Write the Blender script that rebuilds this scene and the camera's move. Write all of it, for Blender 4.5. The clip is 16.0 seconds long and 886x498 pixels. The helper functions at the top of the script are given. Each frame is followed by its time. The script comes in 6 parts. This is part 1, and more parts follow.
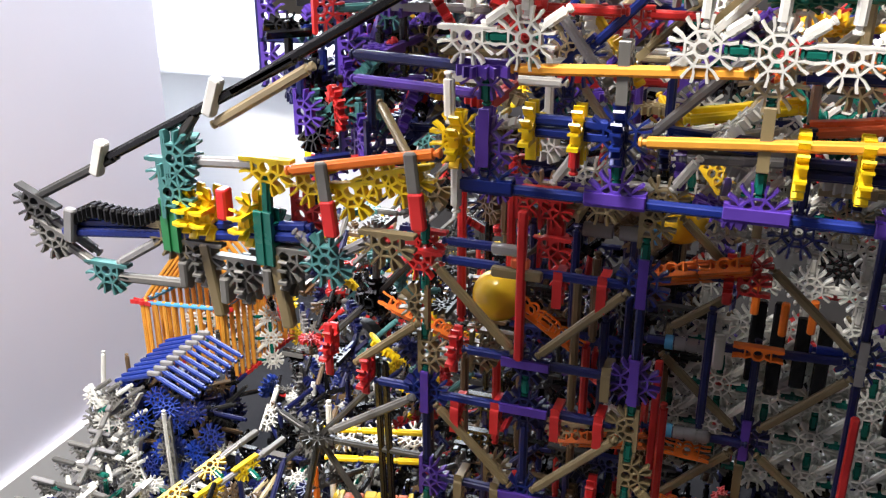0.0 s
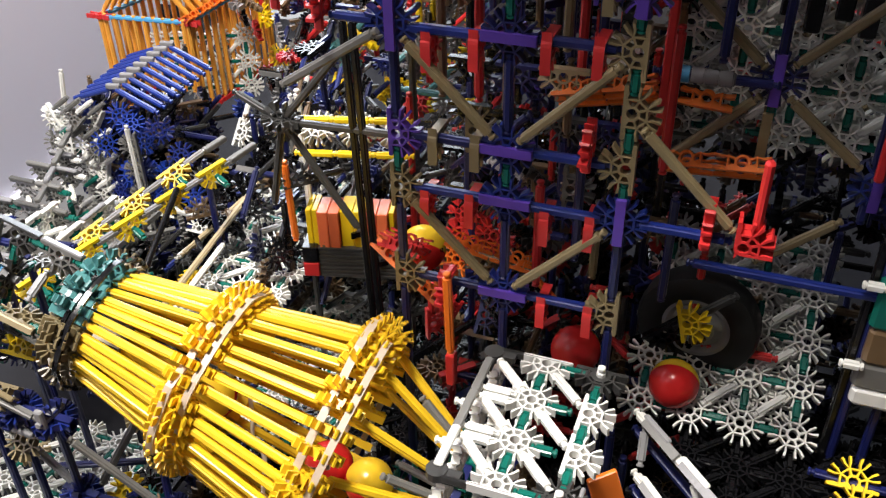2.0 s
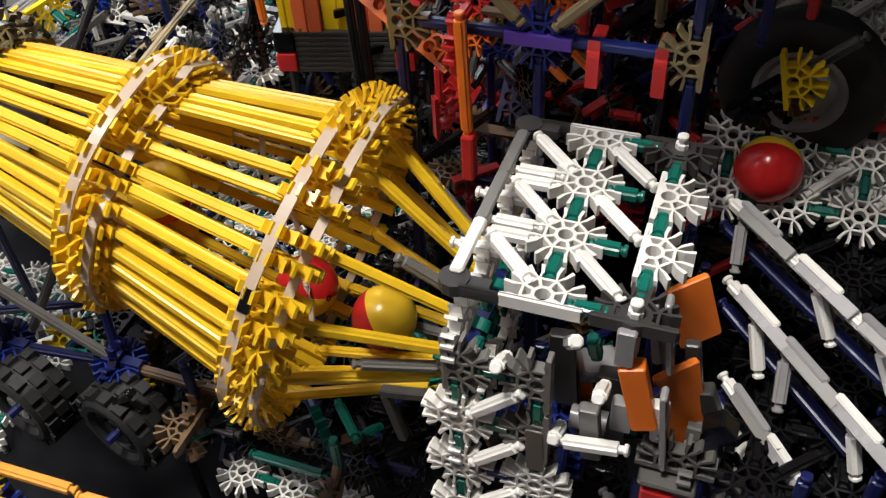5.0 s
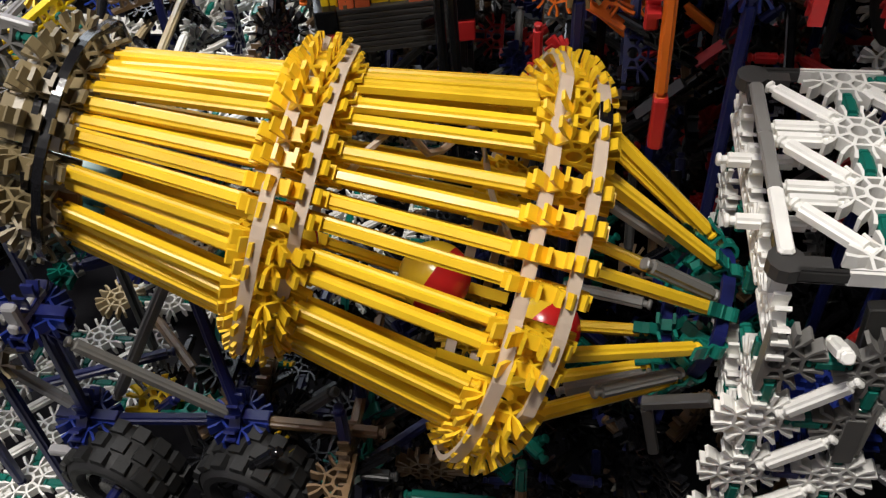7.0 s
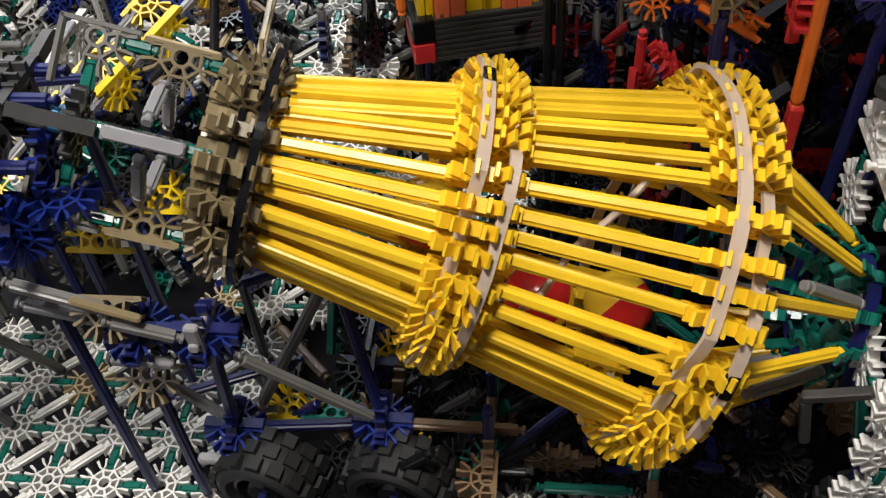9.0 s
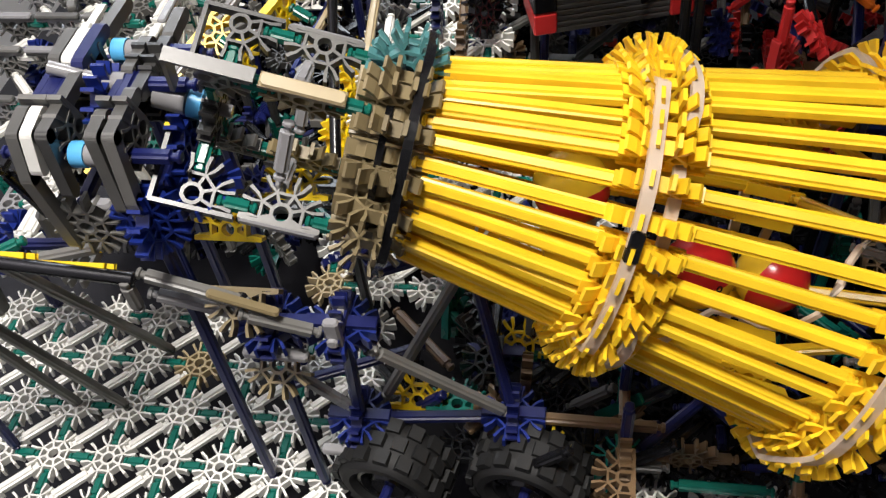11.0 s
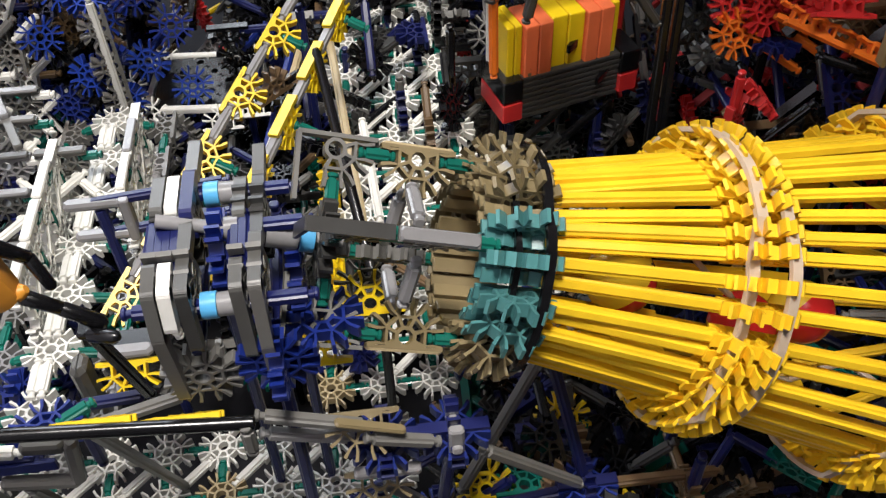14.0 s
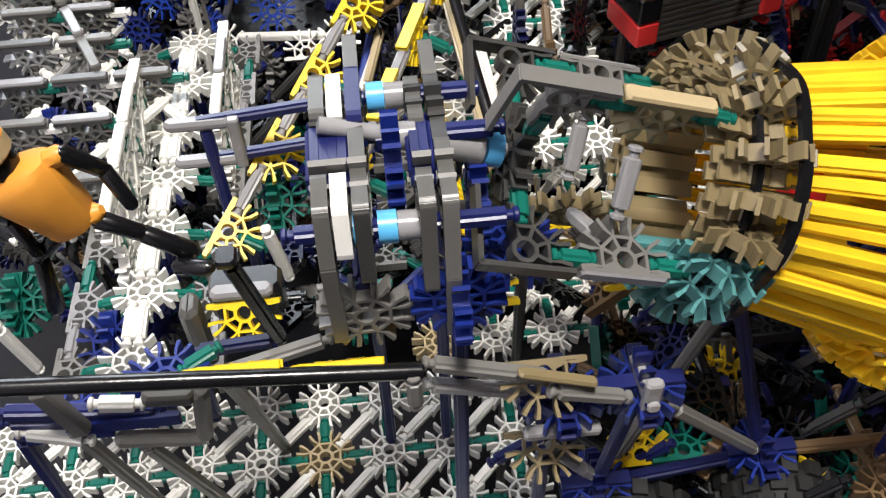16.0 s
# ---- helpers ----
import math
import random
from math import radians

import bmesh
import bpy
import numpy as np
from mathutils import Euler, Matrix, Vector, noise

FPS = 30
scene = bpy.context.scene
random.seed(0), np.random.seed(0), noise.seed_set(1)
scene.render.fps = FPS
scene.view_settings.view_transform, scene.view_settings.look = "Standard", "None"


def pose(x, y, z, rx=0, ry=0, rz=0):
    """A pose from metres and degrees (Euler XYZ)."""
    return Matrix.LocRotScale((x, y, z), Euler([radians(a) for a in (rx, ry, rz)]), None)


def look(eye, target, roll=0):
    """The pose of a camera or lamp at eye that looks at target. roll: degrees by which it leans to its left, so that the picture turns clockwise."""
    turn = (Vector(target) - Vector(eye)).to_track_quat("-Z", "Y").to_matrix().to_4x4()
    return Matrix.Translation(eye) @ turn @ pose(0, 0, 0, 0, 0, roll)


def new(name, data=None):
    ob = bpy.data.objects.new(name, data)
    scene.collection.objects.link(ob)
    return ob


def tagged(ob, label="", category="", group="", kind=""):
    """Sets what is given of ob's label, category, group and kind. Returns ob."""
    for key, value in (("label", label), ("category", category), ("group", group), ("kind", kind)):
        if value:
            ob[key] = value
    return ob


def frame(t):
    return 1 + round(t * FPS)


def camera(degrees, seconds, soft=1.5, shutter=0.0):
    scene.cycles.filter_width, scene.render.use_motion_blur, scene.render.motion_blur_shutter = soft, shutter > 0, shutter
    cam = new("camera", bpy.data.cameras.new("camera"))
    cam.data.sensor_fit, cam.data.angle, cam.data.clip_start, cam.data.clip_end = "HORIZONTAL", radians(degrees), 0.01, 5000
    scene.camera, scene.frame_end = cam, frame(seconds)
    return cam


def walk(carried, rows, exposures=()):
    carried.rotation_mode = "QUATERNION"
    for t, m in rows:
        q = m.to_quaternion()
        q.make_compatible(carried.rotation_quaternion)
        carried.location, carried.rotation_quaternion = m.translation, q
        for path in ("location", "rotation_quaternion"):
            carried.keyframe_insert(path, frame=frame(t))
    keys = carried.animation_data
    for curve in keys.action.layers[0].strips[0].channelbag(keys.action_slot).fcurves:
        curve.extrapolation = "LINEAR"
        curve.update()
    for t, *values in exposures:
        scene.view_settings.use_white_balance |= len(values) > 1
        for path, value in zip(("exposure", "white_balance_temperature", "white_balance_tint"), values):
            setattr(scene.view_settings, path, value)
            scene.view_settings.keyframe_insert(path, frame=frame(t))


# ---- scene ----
cam = camera(51.7, 16.0, soft=1.3)
METRES, EYE, TILT, LEAN, TURN = 0.97, 1.0, -22.0, 0.0, 20.0
ROWS = [
    (0.0, 0.0, 0.0, 0.0, -0.0, 0.0, -0.0),
    (0.5, 0.0084, 0.0294, -0.021, 0.09, -1.5, 0.09),
    (1.0, 0.0154, 0.0729, -0.0558, 0.34, -4.13, 0.42),
    (1.5, 0.0211, 0.099, -0.09, 0.64, -8.3, 0.36),
    (2.0, 0.0279, 0.1115, -0.1237, 0.79, -12.66, 0.7),
    (2.5, 0.0293, 0.1233, -0.1553, 0.64, -16.42, 1.04),
    (3.0, 0.0389, 0.1401, -0.1715, 0.72, -20.08, 0.13),
    (5.5, -0.0229, 0.3053, -0.2398, -0.22, -20.97, 4.23),
    (6.0, -0.0881, 0.3251, -0.2409, -3.75, -21.6, 5.04),
    (6.5, -0.1306, 0.3462, -0.2376, -7.25, -22.44, 6.37),
    (7.0, -0.1506, 0.3623, -0.2324, -10.63, -23.56, 7.12),
    (8.0, -0.2035, 0.3667, -0.2103, -13.15, -24.92, 8.09),
    (8.5, -0.2272, 0.3597, -0.1992, -13.2, -24.92, 8.11),
    (11.0, -0.2766, 0.4054, -0.1873, -9.64, -27.25, 9.28),
    (11.5, -0.3074, 0.4051, -0.1719, -13.81, -26.3, 9.33),
    (12.0, -0.3362, 0.4036, -0.162, -17.47, -25.72, 9.73),
    (12.5, -0.3552, 0.4121, -0.1526, -18.53, -25.57, 9.65),
    (13.0, -0.3627, 0.4205, -0.146, -20.74, -25.94, 10.44),
    (13.5, -0.385, 0.4301, -0.1388, -22.99, -25.96, 10.63),
    (14.0, -0.411, 0.4377, -0.1367, -24.94, -25.97, 11.23),
    (14.5, -0.4385, 0.4583, -0.1417, -25.78, -25.85, 11.86),
    (15.0, -0.4554, 0.4853, -0.1488, -24.77, -25.61, 11.2),
    (15.5, -0.4611, 0.5058, -0.16, -24.33, -26.48, 10.82),
    (16.0, -0.4649, 0.5221, -0.1693, -24.15, -27.87, 10.91),
]
walk(cam, [(t, pose(0, 0, EYE, TILT, LEAN, TURN) @ pose(METRES * x, METRES * y, METRES * z, 90 + pitch, roll, yaw)) for t, x, y, z, yaw, pitch, roll in ROWS],
     exposures=((0.0, 0.9), (1.0, 1.0), (1.5, 0.85), (2.0, 0.66), (3.0, 0.4), (5.5, 0.0), (7.0, -0.18), (8.5, -0.2), (11.0, 0.16), (13.0, 0.02), (14.5, 0.12), (16.0, 0.34)))

# ---- world, light ----
world = bpy.data.worlds.new("world")
scene.world = world
world.use_nodes = True
sky = world.node_tree.nodes.new("ShaderNodeTexSky")
sky.sky_type, sky.sun_disc = "NISHITA", False
sky.sun_elevation, sky.sun_rotation = radians(35), radians(-60)
world.node_tree.links.new(sky.outputs[0], world.node_tree.nodes["Background"].inputs[0])
world.node_tree.nodes["Background"].inputs[1].default_value = 0.12


def area_lamp(name, m, w, h, watts, colour):
    d = bpy.data.lights.new(name, "AREA")
    d.shape, d.size, d.size_y, d.energy, d.color = "RECTANGLE", w, h, watts, colour
    ob = new(name, d)
    ob.matrix_world = m
    return ob


CEIL = 2.45
area_lamp("ceiling_lamp", look((-0.5, 0.04, CEIL - 0.06), (-0.5, 0.04, 0)), 0.35, 0.35, 56.0, (1.0, 0.95, 0.895))
area_lamp("window_light", look((-1.0, 2.0, 1.25), (-0.9, 0.9, 0.7)), 0.8, 1.1, 22.0, (0.85, 0.92, 1.0))


# ---- materials ----
def plastic(name, rgb, rough=0.32, vary=0.12, bump=0.12, trans=0.0):
    m = bpy.data.materials.new(name)
    m.use_nodes = True
    n, l = m.node_tree.nodes, m.node_tree.links
    b = n["Principled BSDF"]
    info = n.new("ShaderNodeObjectInfo")
    tc = n.new("ShaderNodeTexCoord")
    big, fine = n.new("ShaderNodeTexNoise"), n.new("ShaderNodeTexNoise")
    big.inputs["Scale"].default_value, big.inputs["Detail"].default_value = 45, 3
    fine.inputs["Scale"].default_value, fine.inputs["Detail"].default_value = 900, 2
    l.new(tc.outputs["Object"], big.inputs["Vector"])
    l.new(tc.outputs["Object"], fine.inputs["Vector"])
    val = n.new("ShaderNodeMapRange")
    val.inputs["To Min"].default_value, val.inputs["To Max"].default_value = 1 - vary, 1 + vary
    l.new(info.outputs["Random"], val.inputs["Value"])
    wear = n.new("ShaderNodeMapRange")
    wear.inputs["From Min"].default_value, wear.inputs["From Max"].default_value = 0.3, 0.7
    wear.inputs["To Min"].default_value, wear.inputs["To Max"].default_value = 0.9, 1.06
    l.new(big.outputs[0], wear.inputs["Value"])
    mul = n.new("ShaderNodeMath")
    mul.operation = "MULTIPLY"
    l.new(val.outputs[0], mul.inputs[0])
    l.new(wear.outputs[0], mul.inputs[1])
    hsv = n.new("ShaderNodeHueSaturation")
    hsv.inputs["Color"].default_value = (*rgb, 1)
    l.new(mul.outputs[0], hsv.inputs["Value"])
    l.new(hsv.outputs[0], b.inputs["Base Color"])
    rr = n.new("ShaderNodeMapRange")
    rr.inputs["To Min"].default_value, rr.inputs["To Max"].default_value = rough - 0.1, rough + 0.14
    l.new(big.outputs[0], rr.inputs["Value"])
    l.new(rr.outputs[0], b.inputs["Roughness"])
    bp = n.new("ShaderNodeBump")
    bp.inputs["Strength"].default_value, bp.inputs["Distance"].default_value = bump, 0.0004
    l.new(fine.outputs[0], bp.inputs["Height"])
    l.new(bp.outputs[0], b.inputs["Normal"])
    b.inputs["IOR"].default_value = 1.5
    if trans:
        b.inputs["Transmission Weight"].default_value = trans
    return m


MATS = {
    "white": plastic("white_plastic", (0.78, 0.77, 0.72)),
    "yellow": plastic("yellow_plastic", (0.87, 0.55, 0.02)),
    "lemon": plastic("lemon_plastic", (0.88, 0.62, 0.012)),
    "orange": plastic("orange_plastic", (0.85, 0.19, 0.02)),
    "amber": plastic("amber_plastic", (0.8, 0.36, 0.05)),
    "red": plastic("red_plastic", (0.62, 0.03, 0.03)),
    "blue": plastic("blue_plastic", (0.008, 0.021, 0.17)),
    "royal": plastic("royal_blue_plastic", (0.012, 0.04, 0.29)),
    "navy": plastic("navy_plastic", (0.008, 0.012, 0.085)),
    "purple": plastic("purple_plastic", (0.1, 0.045, 0.36)),
    "sky": plastic("light_blue_plastic", (0.1, 0.42, 0.75)),
    "green": plastic("green_plastic", (0.007, 0.135, 0.1), 0.22),
    "teal": plastic("teal_plastic", (0.08, 0.24, 0.24)),
    "leaf": plastic("leaf_green_plastic", (0.02, 0.2, 0.06)),
    "grey": plastic("grey_plastic", (0.165, 0.16, 0.148)),
    "steel": plastic("steel_grey_plastic", (0.095, 0.093, 0.086)),
    "dark": plastic("dark_grey_plastic", (0.045, 0.044, 0.042)),
    "silver": plastic("silver_plastic", (0.27, 0.265, 0.268), 0.22),
    "tan": plastic("tan_plastic", (0.225, 0.175, 0.09)),
    "straw": plastic("straw_plastic", (0.44, 0.35, 0.2)),
    "brown": plastic("brown_plastic", (0.16, 0.1, 0.05)),
    "black": plastic("black_plastic", (0.006, 0.006, 0.007), 0.2),
    "rubber": plastic("black_rubber", (0.006, 0.006, 0.006), 0.62, 0.1, 0.5),
    "band": plastic("milky_rubber_band", (0.74, 0.6, 0.46), 0.4, 0.06, 0.1, 0.3),
    "salmon": plastic("salmon_plastic", (0.88, 0.19, 0.07)),
    "ball_yellow": plastic("ball_yellow", (0.85, 0.55, 0.03), 0.18, 0.03, 0.02),
    "ball_red": plastic("ball_red", (0.6, 0.02, 0.02), 0.18, 0.03, 0.02),
}


def plaster(name, rgb, scale=3.0, rough=0.85):
    """Rolled paint: fine orange-peel relief, faint broad unevenness."""
    m = bpy.data.materials.new(name)
    m.use_nodes = True
    n, l = m.node_tree.nodes, m.node_tree.links
    b = n["Principled BSDF"]
    tc = n.new("ShaderNodeTexCoord")
    broad, peel = n.new("ShaderNodeTexNoise"), n.new("ShaderNodeTexNoise")
    broad.inputs["Scale"].default_value, peel.inputs["Scale"].default_value = scale, 420
    for t in (broad, peel):
        l.new(tc.outputs["Object"], t.inputs["Vector"])
    val = n.new("ShaderNodeMapRange")
    val.inputs["To Min"].default_value, val.inputs["To Max"].default_value = 0.965, 1.03
    l.new(broad.outputs[0], val.inputs["Value"])
    hsv = n.new("ShaderNodeHueSaturation")
    hsv.inputs["Color"].default_value = (*rgb, 1)
    l.new(val.outputs[0], hsv.inputs["Value"])
    l.new(hsv.outputs[0], b.inputs["Base Color"])
    b.inputs["Roughness"].default_value = rough
    bp = n.new("ShaderNodeBump")
    bp.inputs["Strength"].default_value, bp.inputs["Distance"].default_value = 0.12, 0.0004
    l.new(peel.outputs[0], bp.inputs["Height"])
    l.new(bp.outputs[0], b.inputs["Normal"])
    return m


MATS["wall"] = plaster("painted_wall", (0.79, 0.78, 0.92))
MATS["trim"] = plaster("white_trim", (0.9, 0.9, 0.91), rough=0.5)
MATS["brickwork"] = plaster("brown_brickwork", (0.3, 0.2, 0.13))
MATS["asphalt"] = plaster("street_asphalt", (0.045, 0.044, 0.042))
# near-black and grey here put the room's shade into the colour, cutting bounce
MATS["shade_wall"] = plaster("wall_darkened_for_shade", (0.055, 0.052, 0.052))
MATS["ceiling"] = plaster("ceiling_darkened_for_shade", (0.3, 0.29, 0.28))
MATS["carpet"] = plastic("dark_carpet", (0.014, 0.014, 0.018), 0.92, 0.1, 1.0)


# ---- mesh kit ----
class Geo:
    """Gathers vertices and faces."""

    def __init__(self):
        self.v, self.f, self.k = [], [], []

    def add(self, verts, faces, k=0):
        o = len(self.v)
        self.v += [tuple(p) for p in verts]
        self.f += [tuple(i + o for i in q) for q in faces]
        self.k += [k] * len(faces)

    def prism(self, pts, z0, z1, k=0):
        n = len(pts)
        self.add([(*p, z0) for p in pts] + [(*p, z1) for p in pts],
                 [tuple(reversed(range(n))), tuple(range(n, 2 * n))] + [(i, (i + 1) % n, n + (i + 1) % n, n + i) for i in range(n)], k)

    def bar(self, a, b, w, h, k=0):
        """A flat bar from a to b in the plane, w wide, h high about z = 0, with cut corners."""
        a, b = np.array(a), np.array(b)
        d = (b - a) / np.linalg.norm(b - a)
        s = np.array([-d[1], d[0]]) * w / 2
        self.prism([a + s, a - s, b - s, b + s], -h / 2, h / 2, k)

    def box(self, c, size, k=0, bev=0.0):
        x, y, z = c
        a, b, h = size[0] / 2, size[1] / 2, size[2] / 2
        e = bev
        if not e:
            self.prism([(x - a, y - b), (x + a, y - b), (x + a, y + b), (x - a, y + b)], z - h, z + h, k)
        else:
            ring = lambda i: [(x - a + e + i, y - b + i), (x + a - e - i, y - b + i), (x + a - i, y - b + e + i), (x + a - i, y + b - e - i),
                              (x + a - e - i, y + b - i), (x - a + e + i, y + b - i), (x - a + i, y + b - e - i), (x - a + i, y - b + e + i)]
            v = [(*p, z - h) for p in ring(e * 0.6)] + [(*p, z - h + e) for p in ring(0)] + [(*p, z + h - e) for p in ring(0)] + [(*p, z + h) for p in ring(e * 0.6)]
            f = [tuple(reversed(range(8))), tuple(range(24, 32))]
            for r in range(3):
                f += [(r * 8 + i, r * 8 + (i + 1) % 8, r * 8 + 8 + (i + 1) % 8, r * 8 + 8 + i) for i in range(8)]
            self.add(v, f, k)

    def lathe(self, prof, n=12, k=0, axis="x", close=False):
        """prof: (along, radius) pairs turned about the axis."""
        v = []
        for a, r in prof:
            for i in range(n):
                c, s = r * math.cos(2 * math.pi * i / n), r * math.sin(2 * math.pi * i / n)
                v.append((a, c, s) if axis == "x" else (c, s, a))
        m = len(prof)
        f = [(j * n + i, j * n + (i + 1) % n, (j + 1) * n + (i + 1) % n, (j + 1) * n + i) for j in range(m - 1) for i in range(n)]
        if close:
            f += [((m - 1) * n + i, (m - 1) * n + (i + 1) % n, (i + 1) % n, i) for i in range(n)]
        else:
            f += [tuple(range(n)), tuple(reversed(range((m - 1) * n, m * n)))]
        self.add(v, f, k)

    def mesh(self, name, mats, smooth=False):
        me = bpy.data.meshes.new(name)
        me.from_pydata(self.v, [], self.f)
        for m in mats:
            me.materials.append(MATS[m])
        me.polygons.foreach_set("material_index", self.k)
        bm = bmesh.new()
        bm.from_mesh(me)
        bmesh.ops.recalc_face_normals(bm, faces=bm.faces)
        bm.to_mesh(me)
        bm.free()
        if smooth:
            me.shade_smooth() if hasattr(me, "shade_smooth") else None
            me.set_sharp_from_angle(angle=radians(40))
        return me


CACHE = {}


def rod_mesh(length, colour):
    key = ("rod", round(length, 3), colour)
    if key not in CACHE:
        g = Geo()
        L = length
        w, o = 0.0015, 0.0031
        sec = [(o, -w), (o, w), (w * 1.35, w * 1.35), (w, o), (-w, o), (-w * 1.35, w * 1.35), (-o, w), (-o, -w), (-w * 1.35, -w * 1.35), (-w, -o), (w, -o), (w * 1.35, -w * 1.35)]
        ring = lambda r: [(r * p / math.hypot(p, q), r * q / math.hypot(p, q)) for p, q in sec]
        e = min(0.0048, L * 0.2)
        half = [(0, ring(0.0022)), (0.0006, ring(0.0029)), (0.0018, ring(0.0029)), (0.0023, ring(0.0019)), (e * 0.92, ring(0.0019)), (e, sec)]
        rows = half + [(L - x, s) for x, s in reversed(half)]
        n = len(rows)
        g.add([(x, *p) for x, s in rows for p in s], [tuple(range(12)), tuple(reversed(range(12 * n - 12, 12 * n)))]
              + [(r * 12 + i, r * 12 + (i + 1) % 12, r * 12 + 12 + (i + 1) % 12, r * 12 + 12 + i) for r in range(n - 1) for i in range(12)])
        CACHE[key] = g.mesh("rod", [colour])
    return CACHE[key]


H = 0.0062
ARM = 0.0106
TIP = 0.0176
FULL, HALF, QUART, LINE = tuple(range(8)), (0, 1, 2, 3, 4), (0, 1, 2), (0, 4)


def fan_mesh(slots, colour, spine=False):
    """A snap connector: hub ring, spokes and a pair of prongs for each slot; slots at multiples of 45 degrees."""
    key = ("fan", tuple(slots), colour, spine)
    if key not in CACHE:
        pts, polys = [], []

        def at(r, deg, side=0.0):
            c, s = math.cos(radians(deg)), math.sin(radians(deg))
            p = (round(r * c - side * s, 6), round(r * s + side * c, 6))
            if p not in pts:
                pts.append(p)
            return pts.index(p)

        ri, ro, dl, ep = 0.0034, 0.0051, 8.0, 0.0007
        hub = [22.5 + 45 * k + q * dl for k in range(8) for q in (-1, 1)]
        for a, c in zip(hub, hub[1:] + hub[:1]):
            polys.append((at(ri, a), at(ro, a), at(ro, c), at(ri, c)))
        edges = {}
        for s in slots:
            for q in (-1, 1):
                edges.setdefault(round((45 * s + q * 22.5) % 360, 1), []).append((s, q))
        for d, who in edges.items():
            A, B, C, D, M = at(0.0087, d, -ep), at(0.0087, d, ep), at(0.0101, d, ep), at(0.0101, d, -ep), at(0.0103, d)
            polys.append((A, B, C, M, D))
            polys.append((at(ro, d - dl), at(ro, d + dl), B, A))
            for s, q in who:
                base = (M, C) if q < 0 else (D, M)
                mid = (at(0.0130, 45 * s, q * 0.0040), at(0.0130, 45 * s, q * 0.0026))
                end = (at(TIP, 45 * s, q * 0.0050), at(TIP, 45 * s, q * 0.0033))
                if q < 0:
                    polys += [(base[0], base[1], mid[1], mid[0]), (mid[0], mid[1], end[1], end[0])]
                else:
                    polys += [(base[0], base[1], mid[0], mid[1]), (mid[1], mid[0], end[0], end[1])]
        for s in slots:
            d1, d2 = 45 * s - 22.5, 45 * s + 22.5
            polys.append((at(0.0087, d1, ep), at(0.0101, d1, ep), at(0.0101, d2, -ep), at(0.0087, d2, -ep)))
        if spine:
            polys.append((at(0.0087, -22.5, -ep), at(0.0101, -22.5, -ep), at(ro, -67.5 + dl), at(ro, -22.5 - dl)))
            polys.append((at(0.0087, 202.5, ep), at(0.0101, 202.5, ep), at(ro, 247.5 - dl), at(ro, 202.5 + dl)))
        n = len(pts)
        g = Geo()
        count = {}
        for p in polys:
            for i, j in zip(p, p[1:] + p[:1]):
                count[frozenset((i, j))] = count.get(frozenset((i, j)), 0) + 1
        faces = [tuple(p) for p in polys] + [tuple(i + n for i in reversed(p)) for p in polys]
        faces += [(*sorted(k), sorted(k)[1] + n, sorted(k)[0] + n) for k, c in count.items() if c == 1 and len(k) == 2]
        g.add([(*p, H / 2) for p in pts] + [(*p, -H / 2) for p in pts], faces)
        hb = H * 0.52
        if spine and tuple(slots) == QUART:
            arc = [radians(v) for v in (270, 247.5, 225, 202.5, 180)]
            g.prism([(TIP, -0.0056)] + [(0.0056 * math.cos(v), 0.0056 * math.sin(v)) for v in arc] + [(-0.0056, TIP), (-0.0041, TIP)]
                    + [(0.0041 * math.cos(v), 0.0041 * math.sin(v)) for v in reversed(arc)] + [(TIP, -0.0041)], -hb, hb)
        elif spine:
            g.prism([(-TIP, -0.0042), (-TIP, -0.0053), (-TIP * 0.97, -0.0057), (TIP * 0.97, -0.0057), (TIP, -0.0053), (TIP, -0.0042)], -hb, hb)
        CACHE[key] = g.mesh("connector", [colour])
    return CACHE[key]




def link(name, me, parent=None, m=None, label=""):
    ob = new(name, me)
    if parent is not None:
        ob.parent = parent
    if m is not None:
        ob.matrix_basis = m
    if label:
        ob["label"] = label
    return ob


def thing(name, label, category, m=None, group="", kind=""):
    ob = new(name)
    if m is not None:
        ob.matrix_basis = m
    return tagged(ob, label, category, group, kind)


def frame_of(p, x, z):
    x = Vector(x).normalized()
    z = Vector(z)
    z = (z - x * z.dot(x)).normalized()
    y = z.cross(x)
    return Matrix(((x.x, y.x, z.x, p[0]), (x.y, y.y, z.y, p[1]), (x.z, y.z, z.z, p[2]), (0, 0, 0, 1)))


class Bulk:
    """Joins many pieces into one mesh."""

    def __init__(self):
        self.v, self.f, self.k, self.mats, self.n = [], [], [], [], 0

    def put(self, me, m):
        co = np.empty(len(me.vertices) * 3)
        me.vertices.foreach_get("co", co)
        mm = np.array(m)
        self.v.append(co.reshape(-1, 3) @ mm[:3, :3].T + mm[:3, 3])
        mat = me.materials[0]
        if mat not in self.mats:
            self.mats.append(mat)
        k = self.mats.index(mat)
        for p in me.polygons:
            self.f.append([i + self.n for i in p.vertices])
            self.k.append(k)
        self.n += len(me.vertices)

    def done(self, name, parent=None, label=""):
        me = bpy.data.meshes.new(name)
        me.from_pydata(np.concatenate(self.v).tolist(), [], self.f)
        for m in self.mats:
            me.materials.append(m)
        me.polygons.foreach_set("material_index", self.k)
        ob = link(name, me, parent, None, label)
        ob["kind"] = "stuff"
        return ob


